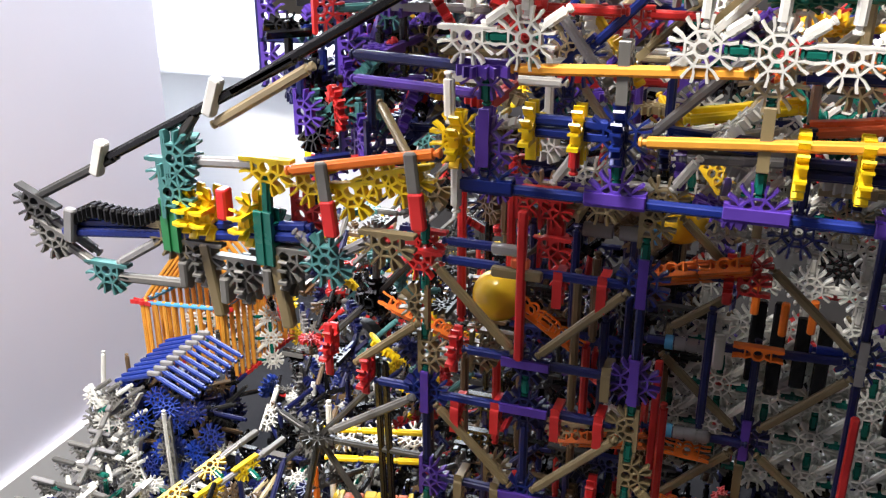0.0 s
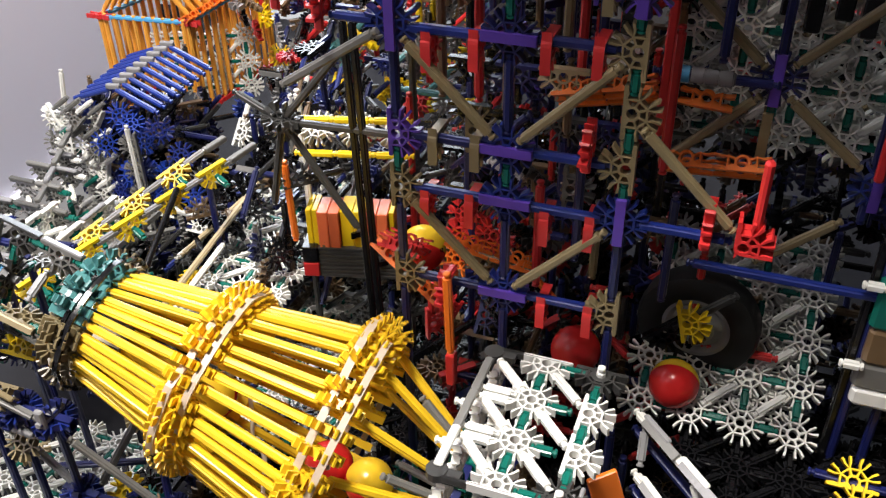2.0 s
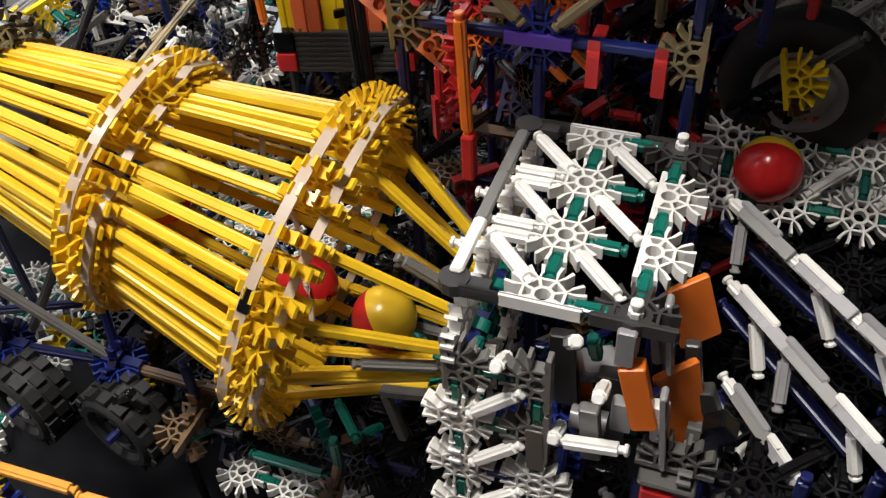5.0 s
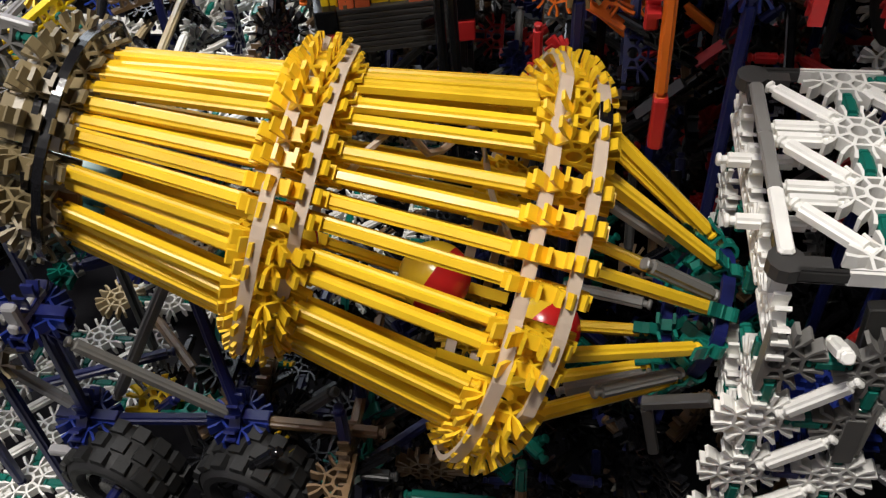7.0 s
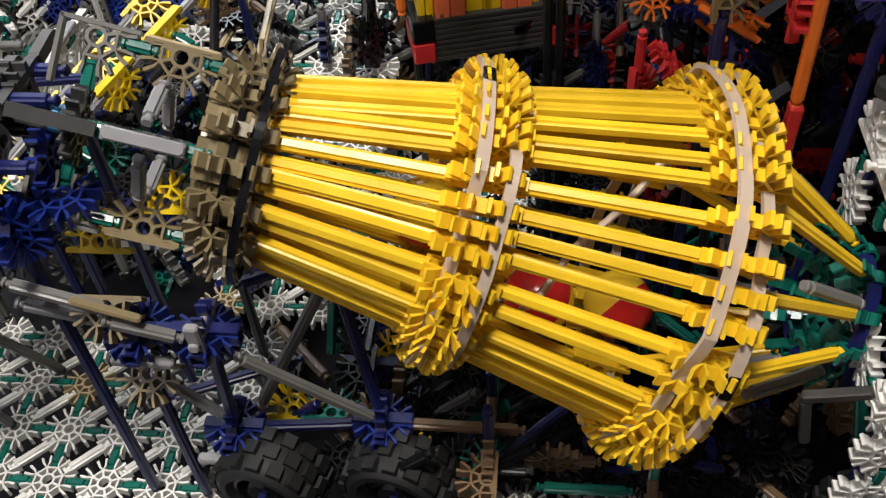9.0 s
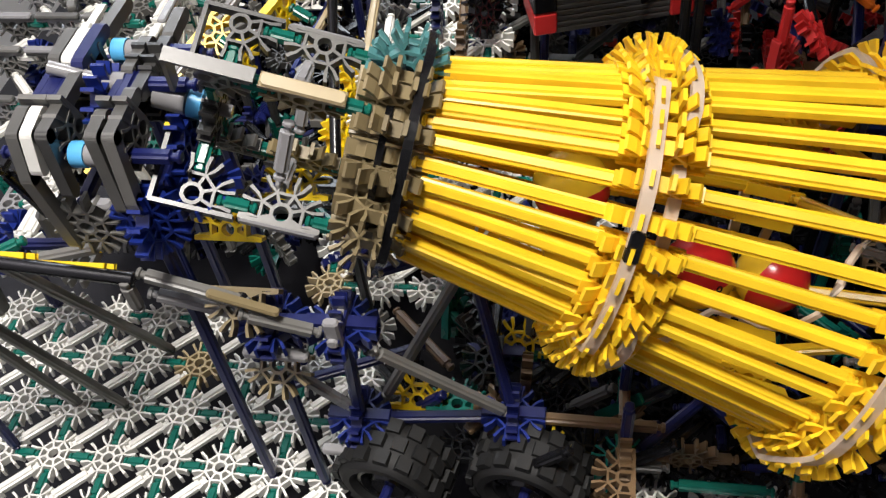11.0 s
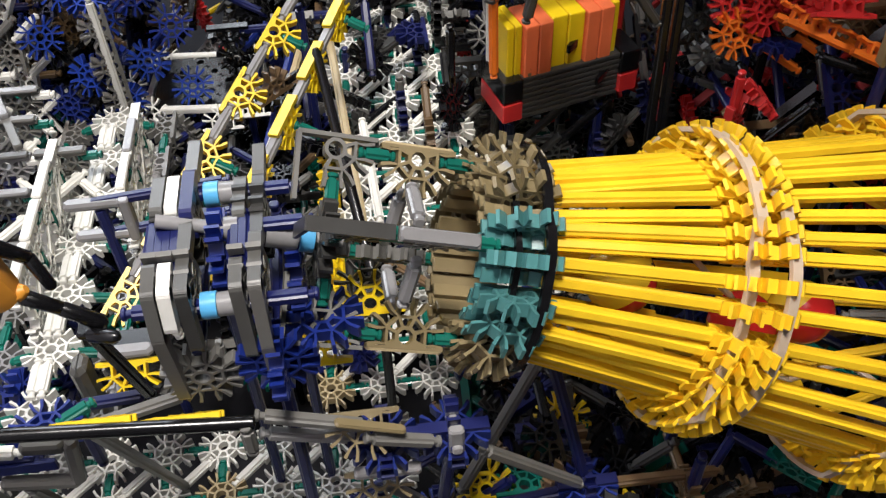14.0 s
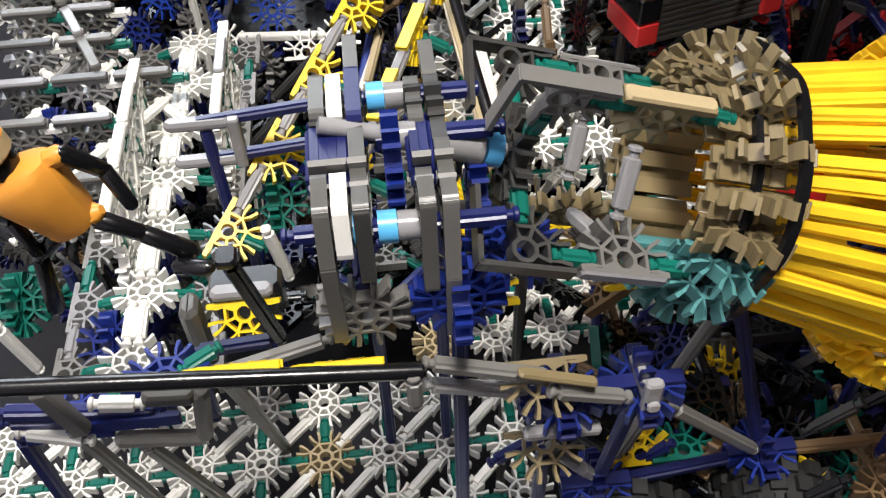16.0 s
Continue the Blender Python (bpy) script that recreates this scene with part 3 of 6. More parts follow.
fan(housing, (-0.1150, 0.4300, 0.3160), Z, X, "blue", FULL)
slat((-0.1800, 0.4150, 0.3290), (-0.1530, 0.4100, 0.3420), 0.005, 0.005, "dark", "", "side_bar")
slat((-0.1780, 0.4150, 0.3270), (-0.1710, 0.4150, 0.2930), 0.005, 0.005, "dark", "", "side_bar")
fan(housing, (-0.0300, 0.4500, 0.2400), Y, X, "dark", HALF)
fan(housing, (-0.0300, 0.4400, 0.2700), Y, X, "grey", HALF)
fan(housing, (-0.0300, 0.4300, 0.3000), Y, X, "dark", HALF)
fan(housing, (-0.0300, 0.4200, 0.3300), Y, X, "grey", HALF)
for x, y in ((-0.135, 0.42), (-0.05, 0.42), (-0.135, 0.53), (-0.05, 0.53)):
    rod(housing, (x, y, ZB), (x, y, ZH - S), "navy", inset=0.004)

# ---- lift tower ----
tower = thing("lift_tower", "tall blue, purple, red and tan rod tower with slanting braces", "tower")
YT, YU = 0.56, 0.636
CA, CB, CC, CD, CE = -0.217, -0.1405, -0.064, 0.0135, 0.083
ROWZ = [0.453, 0.529, 0.567, 0.643, 0.681, 0.757]


def node(p, way, flat="purple", star="blue"):
    """Two crossed connectors: a star, and a flat-backed one whose back faces outwards, upright or level."""
    fan(tower, p, X, Y, star)
    fan(tower, p, *((-Z, X) if way == "up" else (X, Z)), flat, HALF)


def toe(p, side, colour="tan"):
    """A half connector in the tower's face, its prongs to one side."""
    fan(tower, p, Z if side > 0 else -Z, Y, colour, HALF)


def column(x, y, stops):
    """Rods up a column: (height, colour of the rod above it)."""
    for (z0, c), (z1, _) in zip(stops, stops[1:]):
        rod(tower, (x, y, z0), (x, y, z1), c, up=Y, name="post")


def clip(x, z, colour="red", y=YT, tip=-Z, lift=0.0):
    """A three-way connector threaded on a rail, seen edge on."""
    fan(tower, (x, y - 0.001, z + lift), tip, X, colour, QUART, name="clip")


# first column
fan(tower, (-0.221, YT, 0.751), X, Y, "red", HALF)
fan(tower, (-0.221, YT + 0.008, 0.764), X, Y, "red", QUART)
toe((CA - 0.003, YT, 0.713), -1)
toe((CA, YT, 0.676), 1)
node((CA, YT, 0.643), "up")
toe((CA, YT, 0.567), 1, "purple")
toe((CA, YT, 0.527), 1)
toe((CA, YT, 0.453), 1)
column(CA, YT, ((ZB, "navy"), (0.453, "navy"), (0.527, "green"), (0.567, "navy"), (0.643, "green"), (0.676, "green"), (0.713, "green"), (0.751, "green"), (0.79, "navy")))
# second column
for z in (0.681, 0.643, 0.567, 0.529, 0.453):
    node((CB, YT, z), "level", star="navy" if z in (0.681, 0.643) else "blue")
column(CB, YT, ((ZB, "navy"), (0.453, "navy"), (0.529, "green"), (0.567, "navy"), (0.643, "green"), (0.681, "navy")))
block(tower, "red_post", (-0.1445, YT - 0.008, 0.742), (0.0062, 0.0062, 0.112), "red", label="red upright bar")
for dx, dz in ((0.0, 0.806), (0.016, 0.8), (0.016, 0.772)):
    fan(tower, (-0.147 + dx, YT + 0.004, dz), X, Y, "red", QUART)
block(tower, "red_post", (-0.126, YT + 0.01, 0.785), (0.012, 0.008, 0.05), "red")
# third column
toe((CC, YT, 0.797), 1)
node((CC, YT, 0.755), "up")
node((CC, YT, 0.681), "up", star="purple")
for z, w in ((0.643, -1), (0.605, 1), (0.567, -1), (0.453, -1)):
    toe((CC, YT, z), w)
node((CC, YT, 0.529), "up")
column(CC, YT, ((ZB, "navy"), (0.453, "navy"), (0.529, "green"), (0.567, "green"), (0.605, "green"), (0.643, "green"), (0.681, "navy"), (0.755, "green"), (0.797, "green")))
# fourth and fifth columns stand one bay deeper
node((CD, YU, 0.605), "up", star="navy")
fan(tower, (0.002, YU, 0.786), -Z, X, "tan", HALF)
fan(tower, (0.012, YU, 0.565), -Z, X, "tan", HALF)
for dz in (0.0, 0.01):
    fan(tower, (-0.001, YU - 0.014 + dz, 0.735 + dz), Z, Y, "red", QUART)
column(CD, YU, ((0.53, "navy"), (0.565, "green"), (0.605, "navy"), (0.7, "green")))
node((CE, YU, 0.684), "up", "silver")
for z in (0.83, 0.54):
    node((CE + 0.004, YU, z), "up")
column(CE, YU, ((0.5, "navy"), (0.54, "navy"), (0.684, "navy"), (0.83, "navy")))
for x, z0, z1 in ((0.085, 0.55, 0.645), (-0.054, 0.56, 0.665)):
    block(tower, "red_post", (x, YU - 0.012, (z0 + z1) / 2), (0.0062, 0.0062, z1 - z0), "red", label="red upright bar")
# red corner where the lower rail ends
fan(tower, (0.0125, YT - 0.004, 0.533), Z, Y, "red", QUART)
fan(tower, (0.0125, YT - 0.011, 0.533), Z, Y, "red", QUART)
block(tower, "corner_rail", (0.018, YT - 0.008, 0.566), (0.006, 0.0075, 0.05), "red", bev=0.002)
# level rails
for x0, x1, z, c, y in ((-0.212, -0.15, 0.766, "blue", YT), (-0.212, -0.15, 0.752, "blue", YT), (-0.15, CC, 0.751, "blue", YT), (CA + 0.02, CB, 0.683, "blue", YT), (CB, CC, 0.681, "navy", YT),
                        (-0.268, CA, 0.643, "blue", YT), (CA, CB, 0.641, "blue", YT), (CB, CC, 0.643, "navy", YT), (CA, CB, 0.567, "navy", YT), (CB, CC, 0.567, "blue", YT),
                        (CA, CB, 0.527, "blue", YT), (CB, CC, 0.527, "blue", YT), (CC, CD, 0.528, "blue", YT), (CA, CB, 0.453, "navy", YT), (CB, CC, 0.453, "blue", YT),
                        (CC, -0.002, 0.738, "blue", YU - 0.01), (0.04, CE, 0.688, "blue", YU), (-0.03, 0.13, 0.475, "blue", YU - 0.03)):
    rod(tower, (x0, y, z), (x1, y, z), c, inset=0.008, up=Y, name="rail")
for dx, dz, c, w in ((-0.154, 0.768, "silver", 0.024), (-0.1455, 0.7595, "salmon", 0.013), (-0.148, 0.7515, "tan", 0.036)):
    block(tower, "rail_strip", (dx, YT - 0.007, dz), (w, 0.006, 0.007), c)
for x, z in ((-0.12, 0.751), (-0.09, 0.752), (-0.193, 0.636), (-0.162, 0.641), (-0.117, 0.645), (-0.086, 0.646), (-0.197, 0.523), (-0.165, 0.526), (-0.113, 0.523), (-0.083, 0.525), (-0.112, 0.453), (-0.079, 0.453)):
    clip(x, z, lift=-0.004)
for x, z in ((-0.19, 0.567), (-0.161, 0.567), (-0.083, 0.681)):
    clip(x, z, "tan")
for x, z, h in ((-0.193, 0.682, 0.03), (-0.264, 0.649, 0.03), (-0.294, 0.667, 0.045), (-0.088, 0.578, 0.03), (-0.01, 0.537, 0.03), (-0.184, 0.446, 0.036), (-0.012, 0.738, 0.034)):
    clip(x, z, "red", YT if z != 0.738 else YU - 0.01, Z)
    block(tower, "clip_back", (x, (YT if z != 0.738 else YU - 0.01) - 0.0075, z), (0.0068, 0.003, h), "red", bev=0.0012)
# tan braces
for p, q in (((CA, YT, 0.757), (CB, YT, 0.681)), ((CB, YT, 0.681), (CC, YT, 0.757)), ((CA, YT, 0.643), (CB, YT, 0.567)), ((CB, YT, 0.567), (CC, YT, 0.643)),
             ((CA, YT, 0.529), (CB, YT, 0.453)), ((CB, YT, 0.453), (CC, YT, 0.529)), ((CC, YT, 0.605), (CD, YT, 0.529)), ((-0.212, YT, 0.708), (-0.283, YT, 0.65)),
             ((-0.058, YU, 0.786), (0.005, YU, 0.726)), ((0.006, YU, 0.756), (0.085, YU, 0.683)), ((-0.063, YU, 0.676), (CD, YU, 0.605)), ((CD, YU, 0.608), (0.087, YU, 0.68)),
             ((CD, YU, 0.602), (0.083, YU, 0.545)), ((-0.06, YU, 0.527), (CD, YU, 0.602)), ((-0.06, YU, 0.682), (0.0, YU, 0.73)), ((CD, YU, 0.46), (0.08, YU, 0.52))):
    o = Vector((0, -0.004, 0))
    rod(tower, Vector(p) + o, Vector(q) + o, "tan", inset=0.0115, up=Y, name="brace")
rod(tower, (-0.222, YT - 0.006, 0.64), (-0.3, YT - 0.006, 0.59), "grey", inset=0.003, up=Y, name="brace")
# ridged spacer shafts with light blue collars
for x0, z in ((-0.05, 0.679), (-0.044, 0.603)):
    y = YU - 0.006
    piece(tower, "spacer_sleeve", "silver", lambda g: g.lathe([(0, 0.003)] + [(0.009 * k + d, r) for k in range(3) for d, r in ((0.0, 0.0054), (0.0078, 0.0054), (0.0079, 0.0044), (0.0089, 0.0044))] + [(0.028, 0.003)], 14),
          Matrix.Translation((x0 + 0.005, y, z)), True, ("ridged_sleeve",), "silver ridged spacer sleeve")
    piece(tower, "spacer_collar", "sky", lambda g: g.lathe([(0, 0.003), (0, 0.0056), (0.006, 0.0056), (0.006, 0.003)], 14), Matrix.Translation((x0 - 0.002, y, z)), True, ("collar", 6), "light blue spacer collar")
    rod(tower, (x0 - 0.02, y, z), (x0 + 0.125 if z > 0.65 else x0 + 0.06, y, z + (0.006 if z > 0.65 else 0)), "navy", inset=0)
block(tower, "rail_strip", (-0.013, YU - 0.008, 0.678), (0.008, 0.008, 0.026), "white", label="white block on the shaft")
fan(tower, (0.014, YU - 0.012, 0.684), X, Y, "orange", LINE, spine=True)


def ramp(p, q, colour="orange", rows=2, gap=0.013, drop=0.004):
    """A run of straight flat connectors end to end, in parallel rows."""
    p, q = Vector(p), Vector(q)
    d = q - p
    n_ = max(1, round(d.length / 0.0352))
    for r in range(rows):
        for k in range(n_):
            c = p + d * ((k + 0.5) / n_) + Vector((0, gap * r, -drop * r))
            fan(tower, c, d, Vector((0, -0.8, 0.6)), colour, LINE, spine=True, name="ramp_link")


ramp((-0.068, 0.61, 0.742), (0.002, 0.6, 0.762), rows=3, drop=0.008)
ramp((-0.27, 0.6, 0.694), (-0.205, 0.6, 0.672), rows=3, drop=0.01)
ramp((-0.165, 0.61, 0.705), (-0.115, 0.61, 0.672))
ramp((-0.128, 0.62, 0.585), (-0.058, 0.61, 0.604), rows=3, drop=0.01)
ramp((-0.05, 0.61, 0.552), (0.02, 0.605, 0.56), rows=2, drop=0.012)
ramp((-0.26, 0.6, 0.447), (-0.19, 0.57, 0.42), "orange", 2, 0.012)
ramp((-0.25, 0.59, 0.455), (-0.215, 0.59, 0.45), "red", 3, 0.01)
ramp((-0.2, 0.6, 0.46), (-0.13, 0.61, 0.44), "orange", 2, 0.012)
ramp((-0.045, 0.63, 0.588), (-0.01, 0.63, 0.586), "orange", 2, 0.012)
# uprights in the dim shaft behind the face
rt = random.Random(21)
for k, (x, z0, z1, c) in enumerate(((-0.2, 0.69, 0.82, "red"), (-0.166, 0.72, 0.82, "red"), (-0.178, 0.57, 0.66, "red"), (-0.11, 0.58, 0.67, "red"), (-0.125, 0.65, 0.76, "navy"), (-0.083, 0.64, 0.76, "navy"), (-0.1, 0.69, 0.76, "brown"),
                                   (-0.115, 0.62, 0.74, "tan"), (-0.095, 0.6, 0.7, "navy"), (-0.19, 0.47, 0.55, "navy"), (-0.165, 0.55, 0.64, "brown"), (-0.17, 0.44, 0.52, "red"), (-0.125, 0.44, 0.53, "red"), (-0.1, 0.46, 0.56, "navy"),
                                   (-0.205, 0.57, 0.65, "brown"), (-0.09, 0.43, 0.5, "tan"), (-0.12, 0.54, 0.6, "brown"), (-0.185, 0.74, 0.83, "brown"), (-0.045, 0.55, 0.65, "red"), (-0.035, 0.44, 0.53, "navy"), (-0.02, 0.62, 0.72, "navy"))):
    y = 0.59 + 0.012 * (k % 6)
    rod(tower, (x, y, z0), (x, y, z1), c, inset=0, name="inner_post")
for x, y, z, c, w in ((-0.19, 0.6, 0.66, "tan", 1), (-0.17, 0.6, 0.675, "tan", -1), (-0.1, 0.62, 0.79, "tan", 1), (-0.12, 0.62, 0.595, "straw", -1), (-0.09, 0.63, 0.6, "tan", 1), (-0.18, 0.61, 0.55, "tan", 1), (-0.165, 0.61, 0.5, "tan", -1), (-0.2, 0.6, 0.705, "dark", 1), (-0.11, 0.62, 0.51, "grey", 1)):
    fan(tower, (x, y, z), Z if w > 0 else X, Y, c, HALF)
for x, z in ((-0.09, 0.64), (-0.098, 0.628), (-0.165, 0.54)):
    rod(tower, (x, 0.59, z), (x + 0.03, 0.585, z - 0.008), "white", inset=0.002, name="inner_post")
# filler rods: black, navy and brown carry the shaft's shade in their colour
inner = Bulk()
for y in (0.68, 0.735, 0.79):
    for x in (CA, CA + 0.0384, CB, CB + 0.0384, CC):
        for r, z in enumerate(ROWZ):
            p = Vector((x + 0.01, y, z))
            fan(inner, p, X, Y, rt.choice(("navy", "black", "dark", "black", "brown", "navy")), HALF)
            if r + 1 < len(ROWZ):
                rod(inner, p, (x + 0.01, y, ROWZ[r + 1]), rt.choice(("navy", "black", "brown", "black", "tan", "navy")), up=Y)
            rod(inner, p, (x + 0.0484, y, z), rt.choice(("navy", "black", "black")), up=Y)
inner.done("inner_framework", tower, "inner filler framework of rods, dark in place of shade")
for x, y in ((CA, 0.713), (CB, 0.713), (CC, 0.713), (CE, 0.72)):
    rod(tower, (x, y, ZB), (x, y, 0.46), "navy", inset=0.01, name="leg")
for x0, z0, z1 in ((0.012, 0.63, 0.7), (0.028, 0.62, 0.7), (0.046, 0.63, 0.69), (0.062, 0.62, 0.69), (0.118, 0.6, 0.7)):
    block(tower, "slat", (x0, 0.683, (z0 + z1) / 2), (0.011, 0.006, z1 - z0), "black", label="black upright slat")
for x0, z0, c in ((0.03, 0.69, "orange"), (0.05, 0.695, "orange"), (0.008, 0.705, "orange")):
    block(tower, "tab", (x0, 0.675, z0), (0.006, 0.005, 0.028), c)

# white panels of the lift, seen through the tower
panel = thing("lattice_wall", "upright white lattice inside the machine", "lattice")
pb = Bulk()
sheet(pb, (-0.05, 0.70, 0.42), X, Z, 8, 12, odd=("straw", "grey", "white"), keep=lambda i, j: 3 <= j < 7 or j > 8)
sheet(pb, (-0.03, 0.712, 0.55), X, Z, 7, 8, "white", "white", None)
sheet(pb, (-0.04, 0.607, 0.336), X, (0, 0.87, 0.5), 4, 5)
sheet(pb, (-0.021, 0.628, 0.338), X, (0, 0.87, 0.5), 3, 4, "white", "white", "white")
pb.done("lattice", panel)

# ---- upper gallery ----
gallery = thing("upper_gallery", "purple and blue gallery with yellow rails and white lattice", "gallery")
YG = 0.5
GX = [-0.155, -0.077, 0.0, 0.077, 0.154]
for i, x in enumerate(GX):
    fan(gallery, (x, YG, 0.831), -X, Y, "blue" if i == 0 else "purple", HALF)
    fan(gallery, (x, YG, 0.831), X, Z, "purple" if i else "blue", HALF)
    if i == 0:
        fan(gallery, (x, YG, 0.86), -Z, X, "purple", HALF)
        fan(gallery, (x, YG, 0.855), Z, Y, "purple", HALF)
        fan(gallery, (x, YG, 0.9), X, -Z, "purple", HALF)
        fan(gallery, (x, YG, 0.9), X, Y, "purple", HALF)
    elif i == 1:
        fan(gallery, (x, YG, 0.868), X, Y, "blue")
        fan(gallery, (x, YG, 0.868), Z, X, "blue")
        fan(gallery, (x, YG, 0.903), -Z, X, "grey", HALF)
    else:
        fan(gallery, (x, YG, 0.873), -Z, X, "tan", HALF)
        fan(gallery, (x, YG, 0.905), X, Y, "straw", FULL)
    rod(gallery, (x, YG, 0.829), (x, YG, 0.868), "green")
    rod(gallery, (x, YG, 0.868), (x, YG, 0.906), "green")
    if i + 1 < len(GX):
        rod(gallery, (x, YG, 0.829), (GX[i + 1], YG, 0.829), "blue", up=Y)
rod(gallery, (-0.14, YG - 0.004, 0.9015), (-0.008, YG - 0.004, 0.9075), "amber", inset=0, name="rail")
rod(gallery, (-0.066, YG - 0.004, 0.866), (0.09, YG - 0.004, 0.876), "amber", inset=0, name="rail")
rod(gallery, (0.0, YG - 0.001, 0.906), (0.1, YG - 0.001, 0.909), "navy", name="rail")
rod(gallery, (-0.26, YG + 0.02, 0.9), (-0.155, YG, 0.9), "navy", name="rail")
rod(gallery, (-0.27, YG + 0.04, 0.88), (-0.155, YG + 0.02, 0.88), "purple", name="rail")
for x in (-0.128, -0.1, 0.019, 0.05):
    fan(gallery, (x, YG, 0.866 if x < 0 else 0.86), Z, X, "lemon", QUART if x < 0 else HALF, name="clip")
    fan(gallery, (x, YG + 0.006, 0.866 if x < 0 else 0.86), -Z, X, "lemon", QUART if x < 0 else HALF, name="clip")
for z in (0.873, 0.866):
    rod(gallery, (-0.135, YG, z), (-0.077, YG, z), "blue", inset=0.002)
for z in (0.85, 0.856):
    rod(gallery, (0.0, YG + 0.02, z), (0.09, YG + 0.02, z), "navy")
rod(gallery, (-0.102, YG, 0.842), (-0.102, YG, 0.868), "red", inset=0)
for i, x in enumerate((-0.165, -0.132, -0.037, 0.0, 0.035, 0.073)):
    z = 0.919
    fan(gallery, (x, YG - 0.005, z), X, Y, "white", HALF if i in (0, 4) else FULL)
    if i in (0, 2, 3, 4):
        rod(gallery, (x, YG - 0.005, z), (x + 0.0365, YG - 0.005, z), "green", up=Y)
    rod(gallery, (x, YG - 0.005, z), (x + 0.002, YG - 0.005, z + 0.05), "white")
    rod(gallery, (x, YG - 0.005, z), (x + 0.034, YG - 0.005, z + 0.024), "white")
for k in range(4):
    p = Vector((-0.135 + S * k, 0.575, 0.802 + 0.002 * k))
    fan(gallery, p, X if k % 2 else -X, Y, "straw", HALF)
    rod(gallery, p, p + X * S, "green", up=Y)
    rod(gallery, p + Vector((0.006, -0.01, 0.012)), p + Vector((0.022, -0.012, 0.036)), "white", inset=0)
    rod(gallery, p + Vector((0.03, 0.02, 0.04)), p + Vector((0.07, 0.02, 0.05)), "white", inset=0)
for x in (-0.11, -0.085):
    piece(gallery, "spacer_sleeve", "silver", lambda g: g.lathe([(0, 0.003), (0, 0.0052), (0.02, 0.0052), (0.02, 0.003)], 14), Matrix.Translation((x, 0.585, 0.778)), True, ("short_sleeve",), "silver spacer sleeve")
piece(gallery, "spacer_collar", "sky", lambda g: g.lathe([(0, 0.003), (0, 0.0056), (0.006, 0.0056), (0.006, 0.003)], 14), Matrix.Translation((-0.064, 0.585, 0.778)), True, ("collar", 6), "light blue spacer collar")
for x0, z0, x1, z1, c in ((-0.05, 0.862, 0.02, 0.874, "lemon"), (0.0, 0.89, 0.08, 0.9, "orange"), (0.02, 0.86, 0.09, 0.868, "salmon"), (-0.06, 0.85, 0.0, 0.846, "blue"), (-0.05, 0.838, 0.02, 0.84, "silver")):
    for dy in (0.0, 0.014):
        rod(gallery, (x0, 0.57 + dy, z0), (x1, 0.575 + dy, z1), c, inset=0, name="ramp_rail")
    for k in range(2):
        fan(gallery, Vector((x0, 0.577, z0)).lerp(Vector((x1, 0.582, z1)), 0.3 + 0.45 * k), (x1 - x0, 0, z1 - z0), Y, c, LINE, spine=True, name="ramp_link")
gb = Bulk()
sheet(gb, (-0.17, YG + 0.005, 0.955), X, Y, 10, 2)
# added overhang out of view, blocks the lamp to shade the tower
sheet(gb, (-0.3, 0.41, 0.988), X, Y, 5, 7)
for n_ in range(240):
    x, y, z = rt.uniform(-0.26, 0.16), rt.uniform(0.53, 0.86), rt.uniform(0.79, 0.98)
    c = rt.choice(("white", "navy", "purple", "red", "straw", "yellow", "silver", "tan", "blue", "white", "green", "white"))
    d = Vector(rt.choice(((0.054, 0, 0), (0, 0, 0.054), (0, 0.054, 0), (0.054, 0, 0.054), (-0.04, 0.03, 0.04))))
    rod(gb, (x, y, z), Vector((x, y, z)) + d * 1.4, c)
    fan(gb, (x, y, z), d, rt.choice((X, Y, Z)) + Vector((0.01, 0.02, 0.03)), c, rt.choice((FULL, HALF)))
gb.done("back_framework", gallery, "mixed colour framework behind the gallery, with an unseen shading lattice")

# ---- crane arm ----
arm = thing("reaching_arm", "long reaching arm with black rods, yellow connectors and grey head", "arm")
YA = 0.455
P = lambda x, z, y=0.0: Vector((x, YA + y, z))
rod(arm, P(-0.455, 0.803), P(-0.385, 0.838), "dark", inset=0, name="chain_bar")
rod(arm, P(-0.40, 0.832), P(-0.25, 0.909), "black", inset=0, name="boom")
rod(arm, P(-0.3, 0.883), P(-0.17, 0.955), "black", inset=0, name="boom")
rod(arm, P(-0.312, 0.864), P(-0.24, 0.905, -0.004), "straw", inset=0, name="boom")
for x, z in ((-0.397, 0.836), (-0.308, 0.882)):
    block(arm, "clip", P(x, z, -0.003), (0.0075, 0.008, 0.024), "white", pose(0, 0, 0, 0, 20, 0), label="white clip")
for x, z, c in ((-0.457, 0.799, "dark"), (-0.447, 0.777, "grey"), (-0.405, 0.757, "teal"), (-0.345, 0.835, "teal"), (-0.24, 0.787, "teal"), (-0.348, 0.79, "tan"), (-0.2, 0.805, "tan")):
    fan(arm, P(x, z), Vector((0.9, 0, -0.4)) if x < -0.43 else X, Y, c, FULL if c == "teal" and x > -0.3 else HALF)
for x, z in ((-0.345, 0.82), (-0.34, 0.842)):
    fan(arm, P(x, z, -0.004), Z, Y, "teal", HALF)
    fan(arm, P(x, z, 0.006), -Z, X, "teal", HALF)
rod(arm, P(-0.345, 0.842), P(-0.32, 0.875), "dark", inset=0.002)
rod(arm, P(-0.345, 0.82), P(-0.347, 0.8), "green", inset=0.002)
rod(arm, P(-0.278, 0.84), P(-0.279, 0.8), "green", inset=0.002)
rod(arm, P(-0.447, 0.777), P(-0.405, 0.753), "grey")
